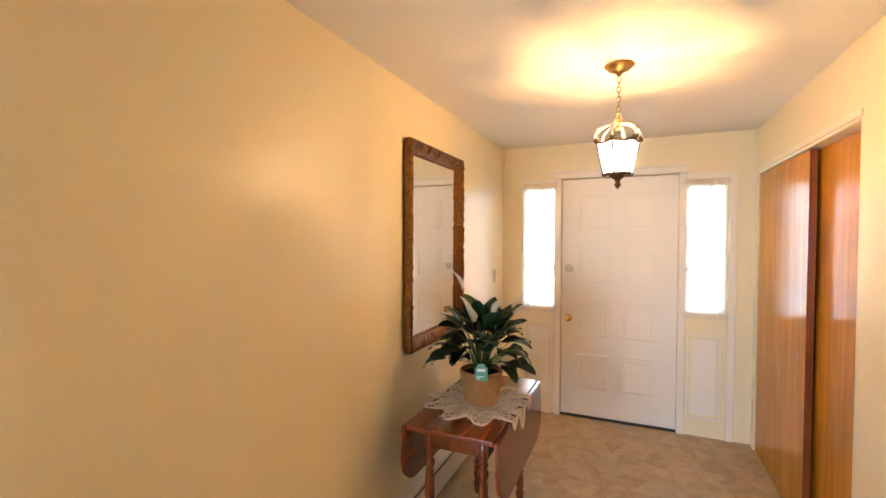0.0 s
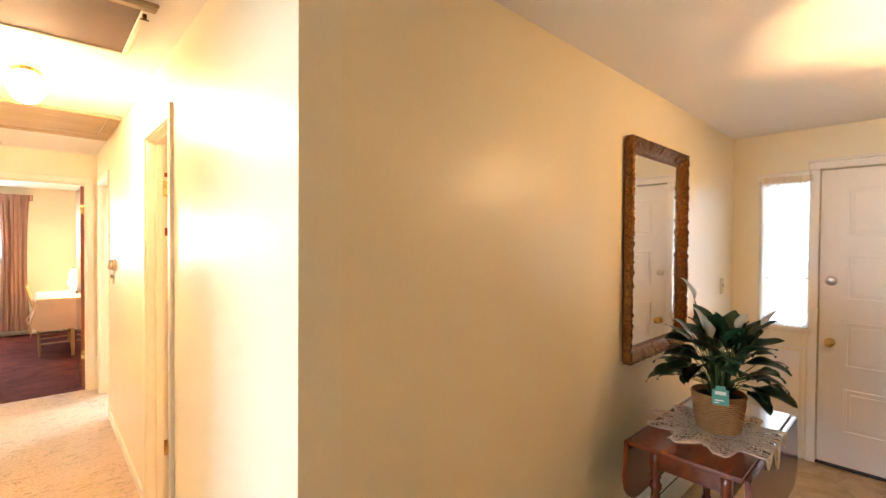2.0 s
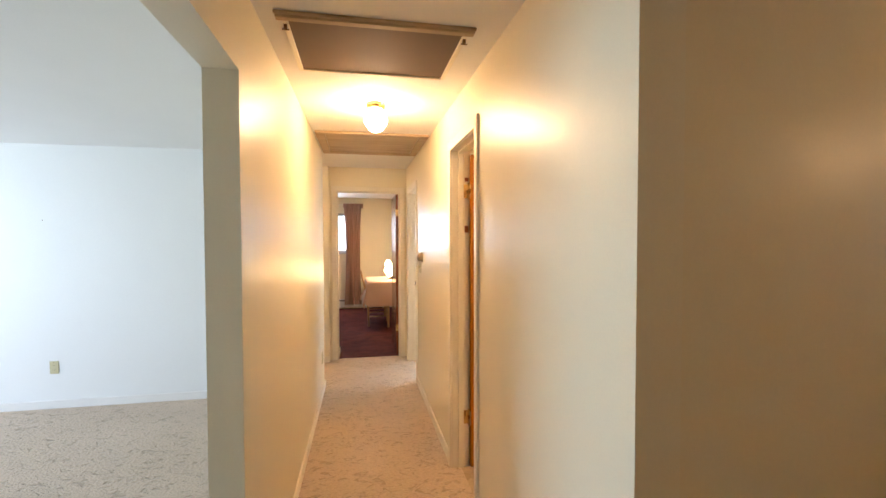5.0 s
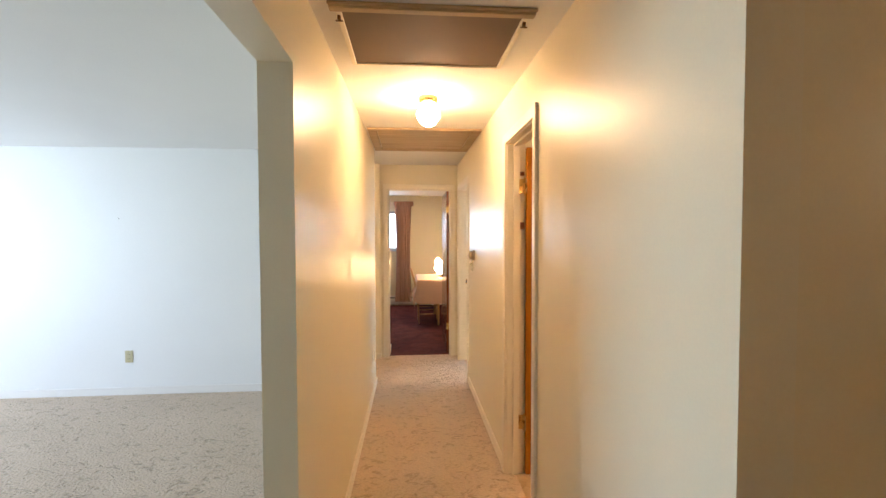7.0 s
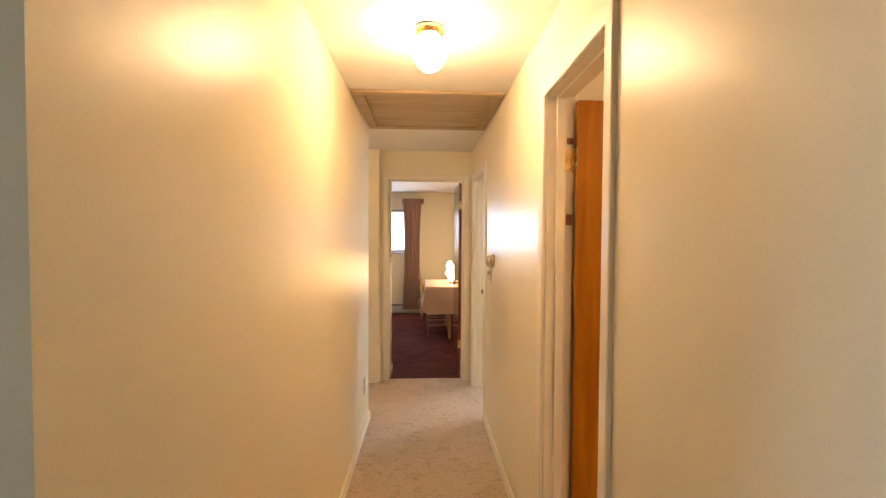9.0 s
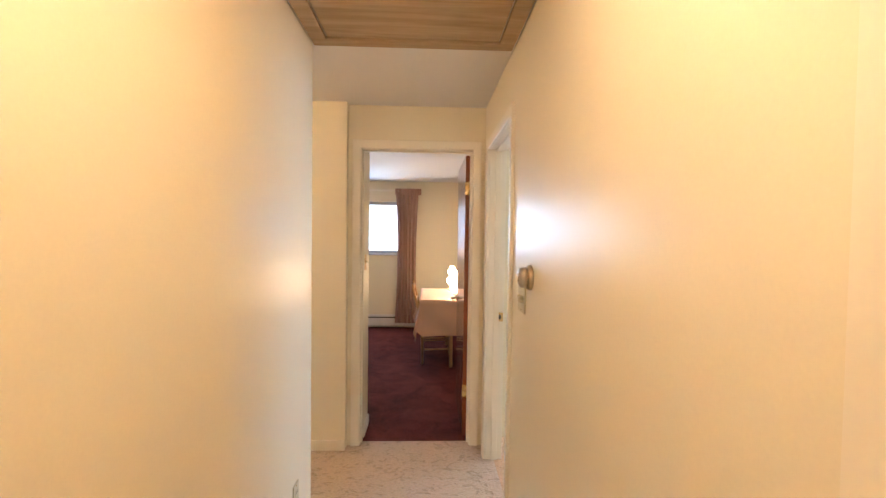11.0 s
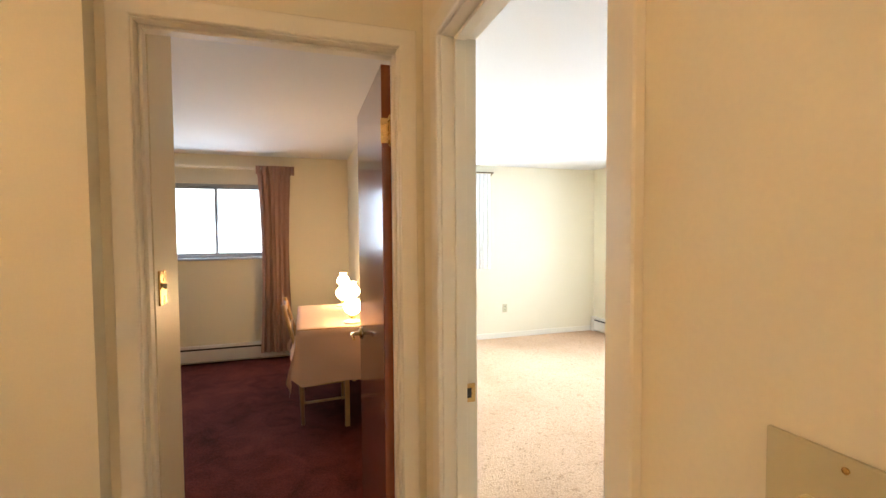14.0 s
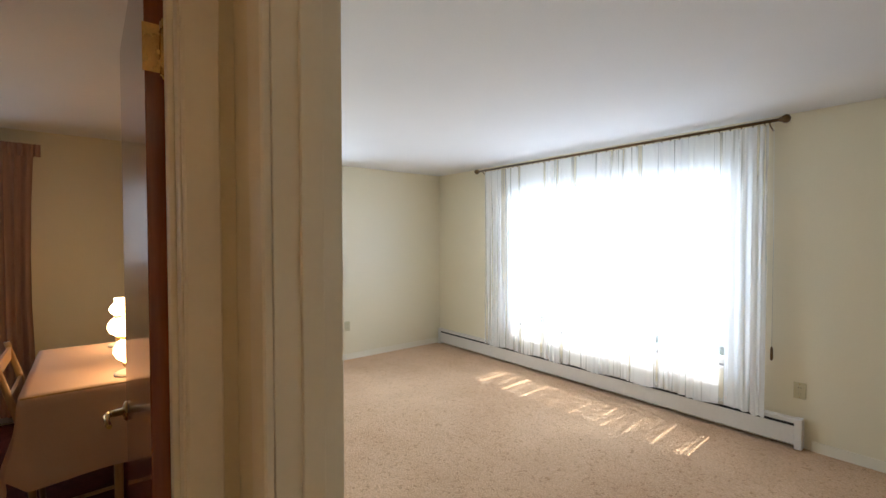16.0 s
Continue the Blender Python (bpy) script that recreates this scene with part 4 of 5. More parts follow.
part("bottom_plate", lathe([(0.040, 1.846), (0.042, 1.838), (0.028, 1.828), (0.014, 1.820), (0.010, 1.808), (0.016, 1.800), (0.012, 1.790), (0.004, 1.780), (0.0005, 1.776)], 20, (PX, PY, 0)), BRONZE, pend)


# ---- gilt mirror ----
MX = XC + 0.012
MY0, MY1, MZ0, MZ1 = 2.285, 3.045, 0.938, 2.062
mirror = thing("wall_mirror", "tall rectangular mirror in a carved gilt and brown frame", "mirror")


def carved_side(a, b, inward):
    """One mitred side of the frame, from corner a to corner b in (y, z), with carved scrolls along it."""
    a, b, inward = Vector(a), Vector(b), Vector(inward)
    run = (b - a).normalized()
    length = (b - a).length
    n = int(length / 0.006)
    prof = [(0.0, 0.0), (0.0, 0.034), (0.004, 0.040), (0.011, 0.042), (0.024, 0.036), (0.042, 0.025), (0.058, 0.015), (0.068, 0.009), (0.076, 0.010), (0.080, 0.002)]
    bm = bmesh.new()
    grid = []
    for i in range(n + 1):
        u = i / n
        line = []
        for j, (w, h) in enumerate(prof):
            p = a + (b - a) * u + inward * w + run * (w * (1 - 2 * u))
            s = u * length
            carve = 0.0
            if 2 <= j <= 5:
                carve = 0.006 * math.sin(s * 105 + 2.2 * math.sin(s * 31) + j * 1.9) * math.sin(s * 47 + j * 0.8) + 0.003 * math.sin(s * 260 + j * 3)
            elif j >= 7:
                carve = 0.0025 * math.sin(s * 420)
            elif j == 1:
                carve = 0.002 * math.sin(s * 95)
            line.append(bm.verts.new((MX + h + carve, p.x, p.y)))
        grid.append(line)
    for g, k in zip(grid, grid[1:]):
        for j in range(len(prof) - 1):
            bm.faces.new((g[j], g[j + 1], k[j + 1], k[j])).smooth = True
    return bm


for a, b, i in (((MY0, MZ0), (MY0, MZ1), (1, 0)), ((MY0, MZ1), (MY1, MZ1), (0, -1)), ((MY1, MZ1), (MY1, MZ0), (-1, 0)), ((MY1, MZ0), (MY0, MZ0), (0, 1))):
    part("frame_side", carved_side(a, b, i), GILT, mirror)
part("glass", boxes((MX + 0.001, MX + 0.005, MY0 + 0.073, MY1 - 0.073, MZ0 + 0.073, MZ1 - 0.073)), mirror_mat, mirror, "silvered mirror glass")
part("backing", boxes((XC + 0.001, MX + 0.0005, MY0 + 0.012, MY1 - 0.012, MZ0 + 0.012, MZ1 - 0.012)), BRONZE, mirror)


# ---- drop-leaf side table ----
TX0, TX1, TY0, TY1, TZ = -0.648, -0.238, 1.99, 2.87, 0.705
table = thing("drop_leaf_table", "reddish maple drop-leaf side table with turned legs, leaves down", "table")
part("tabletop", boxes((TX0, TX1, TY0, TY1, TZ - 0.020, TZ), bevel=0.005), MAPLE, table)
part("apron", boxes((TX0 + 0.05, TX1 - 0.05, TY0 + 0.09, TY0 + 0.108, TZ - 0.12, TZ - 0.021), (TX0 + 0.05, TX1 - 0.05, TY1 - 0.108, TY1 - 0.09, TZ - 0.12, TZ - 0.021),
                    (TX0 + 0.05, TX0 + 0.068, TY0 + 0.108, TY1 - 0.108, TZ - 0.12, TZ - 0.021), (TX1 - 0.068, TX1 - 0.05, TY0 + 0.108, TY1 - 0.108, TZ - 0.12, TZ - 0.021)), MAPLE, table)


def hanging_leaf(x, lean):
    """A leaf hanging from the table edge, its lower corners rounded off."""
    bm = bmesh.new()
    r, drop = 0.15, 0.30
    outline = [(TY0, TZ - 0.004), (TY1, TZ - 0.004)]
    outline += [(TY1 - r + r * math.cos(a), TZ - drop + r - r * math.sin(a)) for a in [math.pi / 2 * i / 8 for i in range(9)]]
    outline += [(TY0 + r - r * math.sin(a), TZ - drop + r - r * math.cos(a)) for a in [math.pi / 2 * i / 8 for i in range(9)]]
    f = bm.faces.new([bm.verts.new((x + lean * (TZ - b), a, b)) for a, b in outline])
    ext = bmesh.ops.extrude_face_region(bm, geom=[f])
    for v in ext["geom"]:
        if isinstance(v, bmesh.types.BMVert):
            v.co.x += 0.018
    bmesh.ops.recalc_face_normals(bm, faces=bm.faces)
    bmesh.ops.bevel(bm, geom=[e for e in bm.edges if len(e.link_faces) == 2 and e.calc_face_angle() > 1], offset=0.004, segments=2, affect="EDGES")
    return bm


part("drop_leaf", hanging_leaf(TX1 + 0.002, 0.04), MAPLE, table)
part("drop_leaf", hanging_leaf(TX0 - 0.020, -0.04), MAPLE, table)
LEG = [(0.021, TZ - 0.0215), (0.021, TZ - 0.13), (0.015, TZ - 0.14), (0.023, TZ - 0.155), (0.015, TZ - 0.17), (0.024, TZ - 0.19), (0.024, TZ - 0.205), (0.016, TZ - 0.22), (0.020, TZ - 0.25), (0.024, TZ - 0.34), (0.021, TZ - 0.43), (0.015, TZ - 0.50),
       (0.024, TZ - 0.515), (0.015, TZ - 0.53), (0.021, TZ - 0.55), (0.022, TZ - 0.60), (0.016, TZ - 0.615), (0.024, TZ - 0.64), (0.020, TZ - 0.67), (0.012, 0.0)]
for x in (TX0 + 0.075, TX1 - 0.075):
    for y in (TY0 + 0.10, TY1 - 0.10):
        part("leg", lathe(LEG, 16, (x, y, 0)), MAPLE, table)


# ---- crocheted doily ----
DCX, DCY, DR = -0.428, 2.40, 0.29


def doily_point(r, a, lift=0.0):
    """Where a thread lies: flat on the table, and over the edge down along the leaf."""
    x, y = DCX + r * math.cos(a), DCY + r * math.sin(a)
    edge = TX1 + 0.002
    if x > edge:
        d = x - edge
        return Vector((edge + 0.021 + lift + 0.05 * min(d, 0.02) + 0.04 * d, y, TZ + 0.002 - max(0, d - 0.004)))
    return Vector((x, y, TZ + 0.0016 + lift))


bm = bmesh.new()
STAR = 10


def star(a):
    return 0.86 + 0.14 * math.cos(STAR * a)


for i, r in enumerate([0.02, 0.04, 0.055, 0.075, 0.095, 0.11, 0.13, 0.15, 0.165, 0.185, 0.205, 0.225, 0.245, 0.265, 0.28, 0.29]):
    k = r / DR
    tube([doily_point(r * (1 - k + k * star(a)) + 0.003 * math.sin(40 * a), a) for a in [2 * math.pi * j / 200 for j in range(201)]], 0.0034 if i == 15 else 0.0021, 4, bm)
for j in range(80):
    a = 2 * math.pi * j / 80
    tube([doily_point(r * (1 - r / DR + r / DR * star(a + 0.05 * math.sin(r * 90))), a + 0.05 * math.sin(r * 90 + (j % 2) * 3), 0.0009 + 0.0009 * (j % 2)) for r in [0.02 + 0.27 * q / 24 for q in range(25)]], 0.0019, 4, bm)
tagged(part("doily", bm, LACE), "cream crocheted star-shaped doily on the side table", "doily")


# ---- potted peace lily ----
pot = thing("potted_plant", "dark green peace lily with white spathes in a woven basket", "houseplant")
bz = TZ + 0.0055
part("basket", lathe([(0.078, bz), (0.082, bz + 0.004), (0.088, bz + 0.05), (0.096, bz + 0.11), (0.103, bz + 0.160), (0.105, bz + 0.166), (0.098, bz + 0.166), (0.094, bz + 0.145), (0.001, bz + 0.142)], 36, (DCX, DCY, 0)), WICKER, pot, "woven straw basket")
for i in range(19):
    zz = bz + 0.006 + i * 0.0085
    rr = 0.083 + (zz - bz) * 0.133
    part("weave", tube([(DCX + (rr + 0.0022 * math.sin(18 * t + (i % 2) * math.pi)) * math.cos(t), DCY + (rr + 0.0022 * math.sin(18 * t + (i % 2) * math.pi)) * math.sin(t), zz) for t in [2 * math.pi * j / 72 for j in range(73)]], 0.0042, 5), WICKER, pot)
part("soil", lathe([(0.093, bz + 0.1445), (0.06, bz + 0.152), (0.001, bz + 0.154)], 20, (DCX, DCY, 0)), SOIL, pot)


def blade(length, width, bend, fold, ripple):
    """One lance-shaped leaf along +y, arching down at its tip, with a creased midrib."""
    bm = bmesh.new()
    n = 12
    rows = []
    y, z, ang = 0.0, 0.0, 0.0
    for i in range(n + 1):
        u = i / n
        w = width * (math.sin(math.pi * min(1, u * 0.97 + 0.03)) ** 0.8) * (1 - 0.25 * u)
        if i == n:
            w = 0.0004
        ang = -bend * u ** 1.3
        rows.append([bm.verts.new((s * w, y + (0.010 * ripple * math.sin(u * 9 + s)), z + abs(s) * w * fold + 0.006 * ripple * math.sin(u * 11 + 2 * s) * abs(s))) for s in (-1, -0.5, 0, 0.5, 1)])
        y += length / n * math.cos(ang)
        z += length / n * math.sin(ang)
    for a, b in zip(rows, rows[1:]):
        for j in range(4):
            bm.faces.new((a[j], a[j + 1], b[j + 1], b[j])).smooth = True
    bmesh.ops.solidify(bm, geom=bm.faces[:], thickness=0.0008)
    return bm


rnd = random.Random(7)
leaf_meshes = []
for k in range(9):
    me = bpy.data.meshes.new("leaf")
    bm = blade(rnd.uniform(0.13, 0.185), rnd.uniform(0.046, 0.058), rnd.uniform(0.9, 1.7) if k < 6 else rnd.uniform(0.3, 0.8), rnd.uniform(0.05, 0.22), rnd.uniform(0.4, 1.1))
    bm.to_mesh(me)
    bm.free()
    me.materials.append(LEAF)
    leaf_meshes.append(me)
top = Vector((DCX, DCY, bz + 0.15))
LEAVES = 72
for i in range(LEAVES):
    a = i * 2.39996 + rnd.uniform(-0.25, 0.25)
    lift = i / LEAVES
    if lift < 0.35 and abs((a - 5.03 + math.pi) % (2 * math.pi) - math.pi) < 0.5:
        continue
    out = Vector((math.cos(a), math.sin(a), 0))
    reach = 0.115 * (1 - 0.75 * lift) + rnd.uniform(-0.02, 0.02)
    rise = 0.050 + 0.215 * lift + rnd.uniform(-0.02, 0.025)
    base = top + out * rnd.uniform(0.005, 0.04)
    tip = top + out * (0.03 + reach) + Vector((0, 0, rise))
    mid = base.lerp(tip, 0.5) + Vector((0, 0, 0.02)) - out * 0.01
    part("stalk", tube([base, mid, tip], [0.0028, 0.0024, 0.002], 5), STEM, pot)
    ob = new("leaf", leaf_meshes[i % 6] if lift < 0.65 else leaf_meshes[6 + i % 3])
    ob.parent = pot
    ob.matrix_basis = pose(tip.x, tip.y, tip.z, 14 + 46 * lift + rnd.uniform(-14, 12), rnd.uniform(-22, 22), math.degrees(a) - 90 + rnd.uniform(-15, 15))
for a, h, lean in ((3.6, 0.52, 0.10), (4.2, 0.40, 0.09), (0.4, 0.40, 0.16), (4.6, 0.36, 0.10), (5.6, 0.40, 0.12)):
    out = Vector((math.cos(a), math.sin(a), 0))
    tip = top + out * lean + Vector((0, 0, h - 0.1))
    part("flower_stalk", tube([top + out * 0.01, top + out * lean * 0.5 + Vector((0, 0, (h - 0.1) * 0.6)), tip], 0.0025, 5), STEM, pot)
    sp = part("spathe", blade(0.11, 0.026, 0.5, 0.8, 0.3), SPATHE, pot, "white flower spathe")
    sp.matrix_basis = pose(tip.x, tip.y, tip.z, 72, 0, math.degrees(a) - 90)
tag = part("plant_tag", boxes((-0.030, 0.030, -0.0008, 0.0008, -0.035, 0.028), (-0.018, 0.018, -0.0008, 0.0008, 0.0281, 0.042)), TAG_GREEN, pot, "teal printed plant label")
tag.matrix_basis = pose(DCX + 0.040, DCY - 0.122, bz + 0.182, -14, 0, 18)
mark = part("tag_print", boxes((-0.020, 0.020, -0.0016, -0.0009, 0.006, 0.020), (-0.022, -0.006, -0.0016, -0.0009, -0.028, -0.024), (-0.022, 0.012, -0.0016, -0.0009, -0.019, -0.014)), TAG_WHITE, tag)


# ---- windows ----
def sliding_window(name, y0, y1, z0, z1, label):
    """A horizontal slider in the west wall: outer frame, two sashes, meeting stile and sill."""
    ob = thing(name, label, "window")
    ob["kind"] = "structure"
    x0, x1 = XW - 0.12, XW - 0.06
    part("window_frame", boxes((x0, x1, y0, y0 + 0.03, z0, z1), (x0, x1, y1 - 0.03, y1, z0, z1), (x0, x1, y0 + 0.03, y1 - 0.03, z0, z0 + 0.03), (x0, x1, y0 + 0.03, y1 - 0.03, z1 - 0.03, z1), bevel=0.003), ALU, ob)
    mid = (y0 + y1) / 2
    for a, b, x in ((y0 + 0.03, mid + 0.015, x0 + 0.006), (mid - 0.015, y1 - 0.03, x0 + 0.032)):
        sash = part("sash", boxes((x, x + 0.022, a, a + 0.026, z0 + 0.03, z1 - 0.03), (x, x + 0.022, b - 0.026, b, z0 + 0.03, z1 - 0.03), (x, x + 0.022, a + 0.026, b - 0.026, z0 + 0.03, z0 + 0.055), (x, x + 0.022, a + 0.026, b - 0.026, z1 - 0.055, z1 - 0.03), bevel=0.002), ALU, ob)
        p = part("pane", boxes((x + 0.009, x + 0.013, a + 0.026, b - 0.026, z0 + 0.055, z1 - 0.055)), GLASS, sash)
        p.visible_shadow = False
    part("window_sill", boxes((XW - 0.06, XW + 0.03, y0 - 0.02, y1 + 0.02, z0 - 0.022, z0 + 0.002), bevel=0.004), ALU, ob)
    return ob


sliding_window("window_3", *W1, "two-pane aluminium sliding window, bright with daylight")
sliding_window("window_4", *W2, "two-pane aluminium sliding window, bright with daylight")
pw = thing("window_5", "wide picture window behind a sheer curtain", "window")
pw["kind"] = "structure"
y0, y1 = YB + 0.08, YB + 0.14
part("window_frame", boxes((W3[0], W3[0] + 0.05, y0, y1, W3[2], W3[3]), (W3[1] - 0.05, W3[1], y0, y1, W3[2], W3[3]), (W3[0] + 0.05, W3[1] - 0.05, y0, y1, W3[2], W3[2] + 0.05), (W3[0] + 0.05, W3[1] - 0.05, y0, y1, W3[3] - 0.05, W3[3]), bevel=0.003), DOOR_PAINT, pw)
for x in (W3[0] + 0.55, W3[1] - 0.55):
    part("mullion", boxes((x - 0.025, x + 0.025, y0, y1, W3[2] + 0.05, W3[3] - 0.05), bevel=0.003), DOOR_PAINT, pw)
for a, b in ((W3[0] + 0.05, W3[0] + 0.525), (W3[0] + 0.575, W3[1] - 0.575), (W3[1] - 0.525, W3[1] - 0.05)):
    p = part("pane", boxes((a, b, y0 + 0.028, y0 + 0.032, W3[2] + 0.05, W3[3] - 0.05)), GLASS, pw)
    p.visible_shadow = False
part("window_sill", boxes((W3[0] - 0.03, W3[1] + 0.03, YB - 0.02, YB + 0.08, W3[2] - 0.022, W3[2]), bevel=0.004), DOOR_PAINT, pw)
structure("trim_living_window", boxes((-3.7, -3.64, -5.62, -5.56, 0.5, 2.25), (-0.76, -0.7, -5.62, -5.56, 0.5, 2.25), (-3.64, -0.76, -5.62, -5.56, 0.5, 0.56), (-3.64, -0.76, -5.62, -5.56, 2.19, 2.25), bevel=0.003), TRIM, "cream painted window frame", "trim")
# added out of view: eaves and slab that cut how far the sun reaches in
structure("added_sun_eaves", boxes((XW2, XC, YB2, 5.08, H + 0.06, H + 0.14), (XC, 3.0, YD + 0.14, 6.4, H + 0.06, H + 0.14), (XW2, 3.0, -6.2, YB2, H + 0.12, H + 0.2)), surface("sun_block_boards", (0.6, 0.56, 0.5), rough=0.7), "added unseen eaves and roof slab limiting the sun", "roof")

# ---- curtains ----
cur = thing("sheer_curtain", "floor-length white sheer curtain drawn across the picture window", "curtain")
gathered("cloth", -8.50, -5.63, 0.19, 2.285, 4.175, SHEER, 46, 0.016, cur, cols=460, hem=0.010, seedling=4)
rod = thing("curtain_rod", "dark bronze curtain rod with round finials above the sheer curtain", "curtain rod")
RY, RZ = 4.175, 2.305
part("pole", tube([(-8.60, RY, RZ), (-5.57, RY, RZ)], 0.011, 10), BRONZE, rod)
for x, d in ((-8.60, -1), (-5.57, 1)):
    part("finial", lathe([(0.010, 0), (0.018, 0.005 * d), (0.014, 0.012 * d), (0.026, 0.024 * d), (0.031, 0.040 * d), (0.026, 0.056 * d), (0.010, 0.066 * d), (0.001, 0.068 * d)], 16, (x, RY, RZ), "X"), BRONZE, rod)
for x in (-8.54, -7.06, -5.625):
    part("bracket", tube([(x, YB, RZ - 0.05), (x, YB - 0.02, RZ - 0.05), (x, RY + 0.02, RZ - 0.03), (x, RY, RZ - 0.008)], 0.005, 8), BRONZE, rod)
for i in range(40):
    part("ring", tube(ring_points(-8.48 + i * 0.0725, RY, RZ - 0.006, 0.003, 0.018, math.pi / 2, 10), 0.0034, 5), BRONZE, rod)
cord = thing("pull_cord", "thin curtain pull cord with a dark weight", "cord")
part("string", tube([(-5.60, RY + 0.006, RZ - 0.004), (-5.598, 4.205, 1.4), (-5.60, 4.21, 0.70)], 0.0015, 5), SHEER, cord)
part("weight", lathe([(0.004, 0.70), (0.009, 0.68), (0.010, 0.62), (0.006, 0.60), (0.001, 0.598)], 12, (-5.60, 4.21, 0)), BRONZE, cord)
cur2 = thing("sheer_curtain", "short white sheer curtain drawn aside at the side window", "curtain")
gathered("cloth", 2.30, 2.60, 0.97, 2.235, -9.44, DENSE_SHEER, 7, 0.018, cur2, axis="y", cols=84, seedling=8)
rod2 = thing("curtain_rod", "dark bronze curtain rod above the side window", "curtain rod")
part("pole", tube([(-9.44, 0.85, 2.25), (-9.44, 2.64, 2.25)], 0.008, 10), BRONZE, rod2)
for y in (0.9, 2.62):
    part("bracket", tube([(XW, y, 2.22), (-9.46, y, 2.22), (-9.44, y, 2.245)], 0.005, 8), BRONZE, rod2)
drape = thing("drape", "mauve brown pinch-pleated drape drawn aside at the bedroom window", "curtain")
gathered("cloth", -0.275, 0.085, 0.10, 2.205, -9.385, MAUVE, 6, 0.042, drape, axis="y", cols=96, seedling=12, pinch=0.07)
gathered("heading", -0.295, 0.115, 2.13, 2.228, -9.375, MAUVE, 11, 0.030, drape, axis="y", cols=120, seedling=13)
drape = thing("drape", "mauve brown pinch-pleated drape drawn aside at the bedroom window", "curtain")
gathered("cloth", -1.80, -1.40, 0.10, 2.205, -9.385, MAUVE, 7, 0.040, drape, axis="y", cols=112, seedling=15, pinch=0.05)
gathered("heading", -1.82, -1.38, 2.15, 2.225, -9.38, MAUVE, 12, 0.020, drape, axis="y", cols=120, seedling=16)
rod3 = thing("curtain_rod", "white painted traverse rod above the bedroom window", "curtain rod")
part("pole", boxes((-9.42, -9.40, -1.75, 0.10, 2.185, 2.215), bevel=0.004), TRIM, rod3)
part("return_end", boxes((XW, -9.40, 0.085, 0.10, 2.185, 2.215), bevel=0.003), TRIM, rod3)
for y in (-1.7, -0.8):
    part("bracket", boxes((XW, -9.42, y, y + 0.02, 2.19, 2.21)), TRIM, rod3)


# ---- bedroom desk with cloth, lamp, chair ----
KX0, KX1, KY0, KY1, KZ = -8.42, -7.335, 0.155, 0.69, 0.772
desk = thing("writing_table", "plain honey wood table under a peach cloth", "table")
part("tabletop", boxes((KX0, KX1, KY0, KY1, KZ - 0.028, KZ - 0.003), bevel=0.004), PINE, desk)
for x in (KX0 + 0.04, KX1 - 0.04):
    for y in (KY0 + 0.35, KY1 - 0.03):
        part("leg", boxes((x - 0.018, x + 0.018, y - 0.018, y + 0.018, 0.004, KZ - 0.029), bevel=0.004), PINE, desk)


def cloth_over(x0, x1, y0, y1, z, hang):
    """A cloth that lies on a table top and falls over its edges in loose waves, longer at the corners."""
    bm = bmesh.new()
    nx, ny = 60, 44
    lx, ly = x1 - x0 + 2 * hang, y1 - y0 + 2 * hang
    grid = []
    for i in range(nx + 1):
        row = []
        for j in range(ny + 1):
            px, py = x0 - hang + lx * i / nx, y0 - hang + ly * j / ny
            ox, oy = max(x0 - px, px - x1, 0), max(y0 - py, py - y1, 0)
            cx, cy = min(max(px, x0), x1), min(max(py, y0), y1)
            d = max(ox, oy) if min(ox, oy) == 0 else math.hypot(ox, oy) * 0.86
            wave = 0.016 * math.sin(9 * (px + py)) + 0.012 * math.sin(15 * px - 11 * py + 1)
            spread = (0.006 + (0.05 + wave) * min(1, d / hang) ** 1.2) if d > 0 else 0
            dirx = (-1 if px < x0 else 1) * (ox > 0)
            diry = (-1 if py < y0 else 1) * (oy > 0)
            m = math.hypot(dirx, diry) or 1
            if min(ox, oy) > 0:
                spread *= 1.0 + 1.2 * math.sin(math.pi * min(ox, oy) / max(ox, oy) * 0.5)
            ny_ = cy + spread * diry / m
            row.append(bm.verts.new((cx + spread * dirx / m, min(ny_, YW - 0.006), z - max(0, d - 0.004))))
        grid.append(row)
    for a, b in zip(grid, grid[1:]):
        for j in range(ny):
            bm.faces.new((a[j], a[j + 1], b[j + 1], b[j])).smooth = True
    return bm


tagged(part("tablecloth", cloth_over(KX0, KX1, KY0, KY1, KZ, 0.40), PEACH), "peach linen cloth hanging over the writing table", "tablecloth")

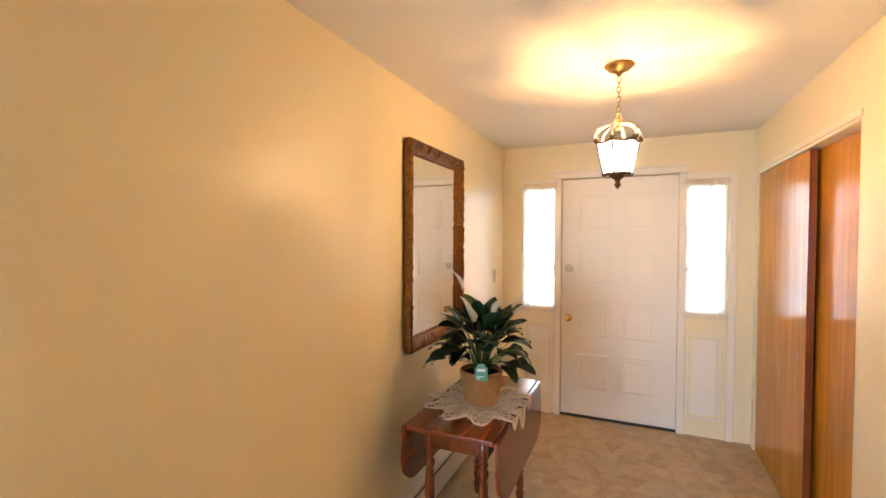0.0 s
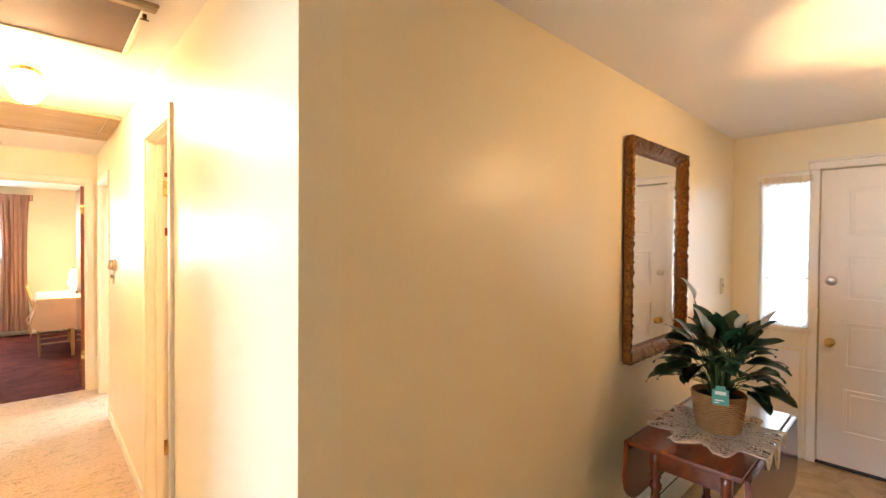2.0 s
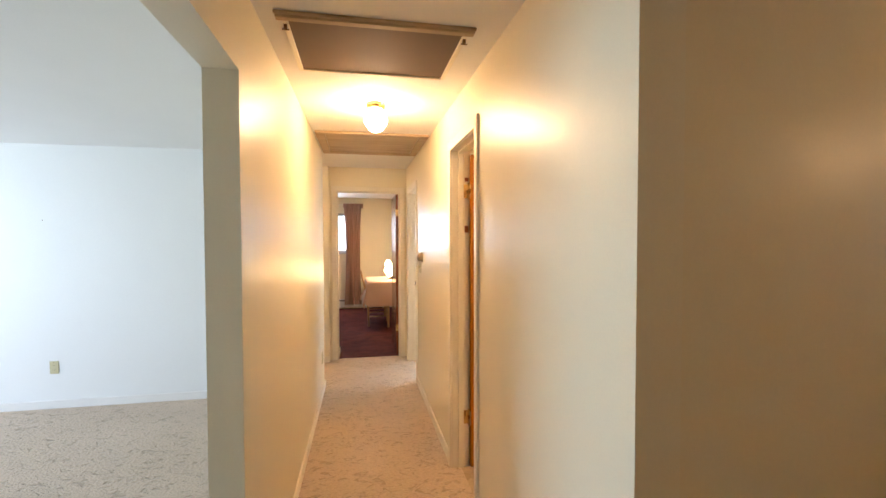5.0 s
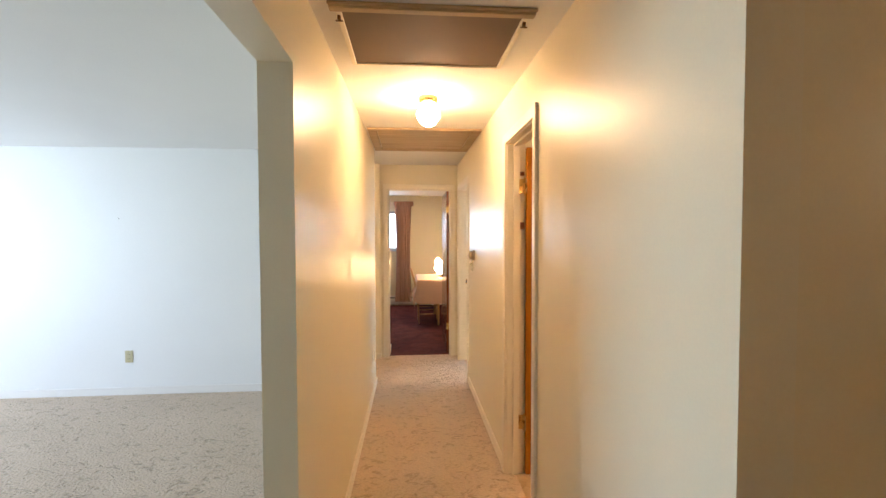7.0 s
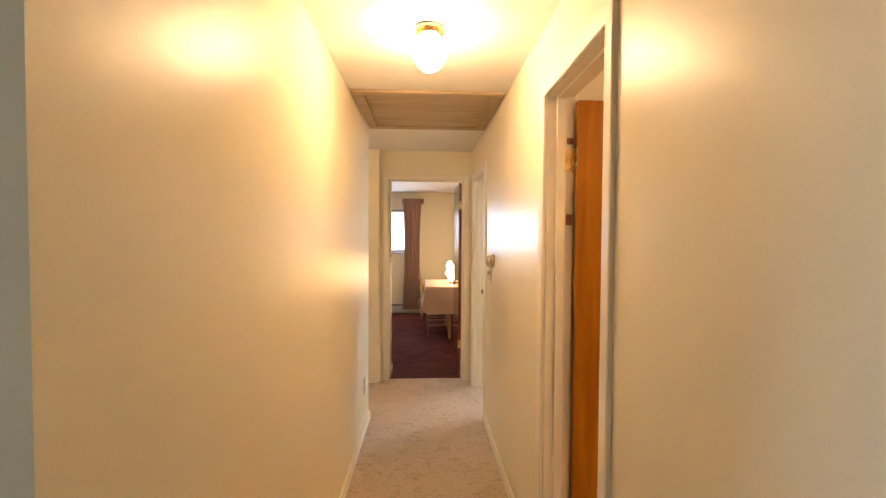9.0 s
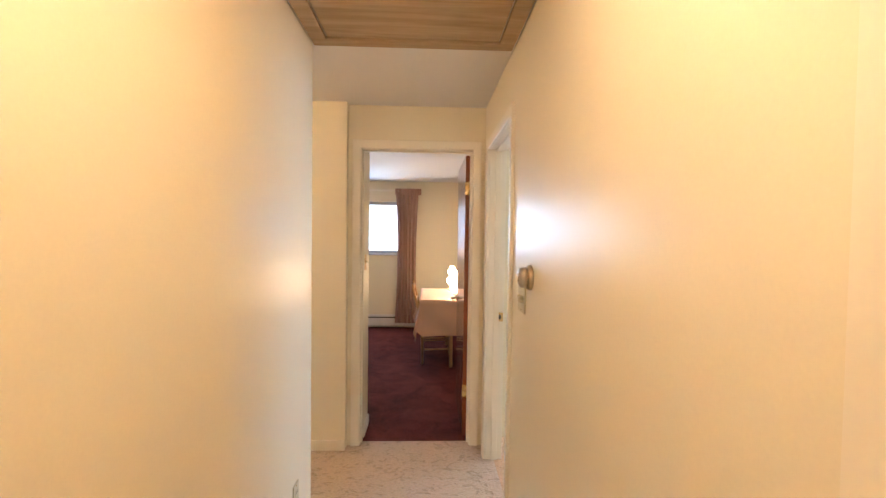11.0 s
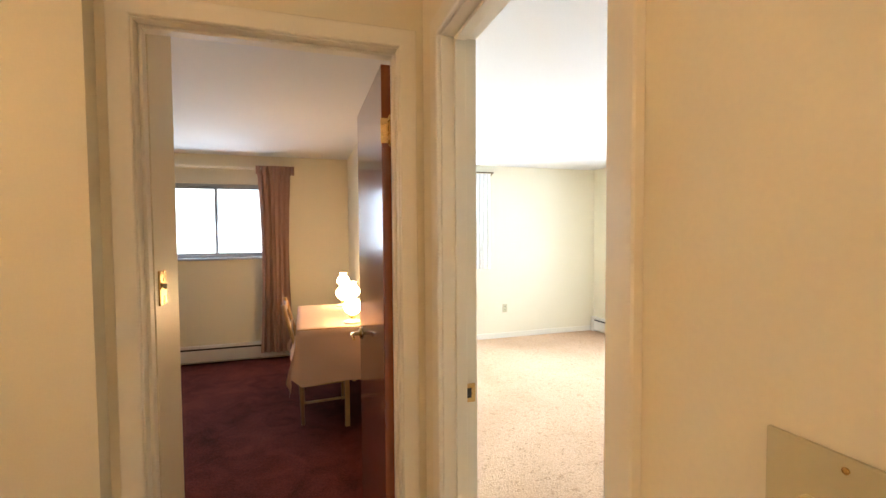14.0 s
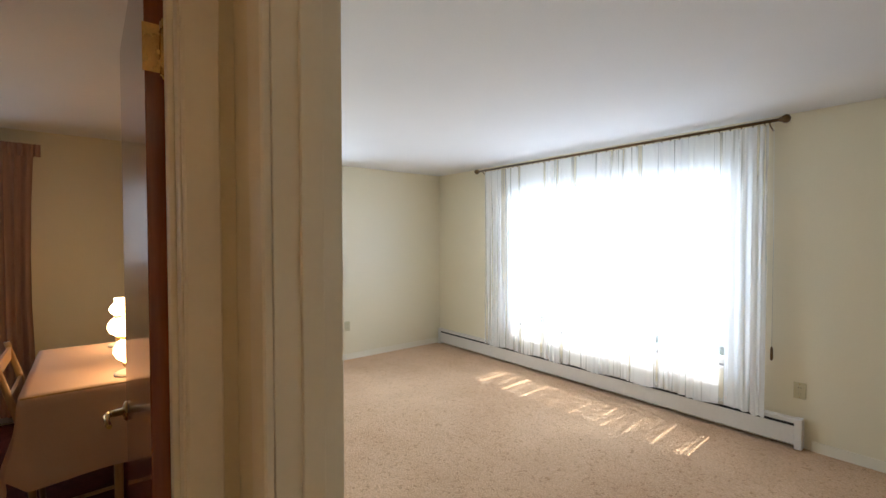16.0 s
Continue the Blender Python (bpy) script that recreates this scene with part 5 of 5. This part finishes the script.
lamp = thing("table_lamp", "lit hurricane lamp with two milk-glass globes on brass", "table lamp", "lamps on the writing table")
GX, GY = -7.465, 0.565
b0 = KZ + 0.001
part("foot", lathe([(0.062, b0), (0.064, b0 + 0.008), (0.052, b0 + 0.018), (0.030, b0 + 0.026), (0.018, b0 + 0.036), (0.001, b0 + 0.036)], 24, (GX, GY, 0)), TRIM, lamp, "cream china foot")
part("lower_collar", lathe([(0.016, b0 + 0.036), (0.026, b0 + 0.046), (0.030, b0 + 0.060), (0.022, b0 + 0.072), (0.001, b0 + 0.072)], 20, (GX, GY, 0)), BRASS, lamp)
part("lower_globe", lathe([(0.024, b0 + 0.072), (0.050, b0 + 0.095), (0.064, b0 + 0.130), (0.062, b0 + 0.160), (0.046, b0 + 0.192), (0.030, b0 + 0.208), (0.001, b0 + 0.208)], 28, (GX, GY, 0)), MILK_GLOW, lamp, "glowing milk-glass globe")
part("upper_collar", lathe([(0.032, b0 + 0.208), (0.034, b0 + 0.216), (0.030, b0 + 0.224), (0.001, b0 + 0.224)], 20, (GX, GY, 0)), BRASS, lamp)
part("chimney", lathe([(0.030, b0 + 0.224), (0.050, b0 + 0.250), (0.054, b0 + 0.275), (0.042, b0 + 0.300), (0.028, b0 + 0.322), (0.026, b0 + 0.335), (0.031, b0 + 0.350), (0.029, b0 + 0.350), (0.001, b0 + 0.340)], 28, (GX, GY, 0)), MILK_GLOW, lamp, "glowing milk-glass chimney")

for piece in lamp.children:
    piece.data.transform(Matrix.Translation((GX, GY, b0)) @ Matrix.Diagonal((1.12, 1.12, 0.90, 1)) @ Matrix.Translation((-GX, -GY, -b0)))
copy_thing(lamp, pose(-0.79, -0.004, 0))
chair = thing("chair", "honey wood chair with a ladder back tucked under the cloth", "chair")
CX0, CX1 = -7.93, -7.50
for x in (CX0, CX1):
    part("back_post", tube([(x, 0.185, 0.005), (x, 0.170, 0.43), (x, 0.135, 0.62), (x, 0.055, 0.93)], [0.014, 0.018, 0.016, 0.013], 10), PINE, chair)
    part("front_leg", tube([(x, 0.515, 0.005), (x, 0.515, 0.42)], [0.013, 0.018], 10), PINE, chair)
    for z in (0.17, 0.30):
        part("side_rung", tube([(x, 0.180, z), (x, 0.515, z + 0.01)], 0.010, 8), PINE, chair)
for y, z in ((0.515, 0.22), (0.178, 0.24)):
    part("cross_rung", tube([(CX0, y, z), (CX1, y, z)], 0.010, 8), PINE, chair)
for z, y in ((0.56, 0.143), (0.71, 0.106), (0.87, 0.066)):
    part("back_slat", boxes((CX0 + 0.01, CX1 - 0.01, y - 0.008, y + 0.008, z - 0.035, z + 0.035), bevel=0.004), PINE, chair)
part("seat", boxes((CX0 - 0.015, CX1 + 0.015, 0.165, 0.535, 0.42, 0.445), bevel=0.008), PINE, chair)
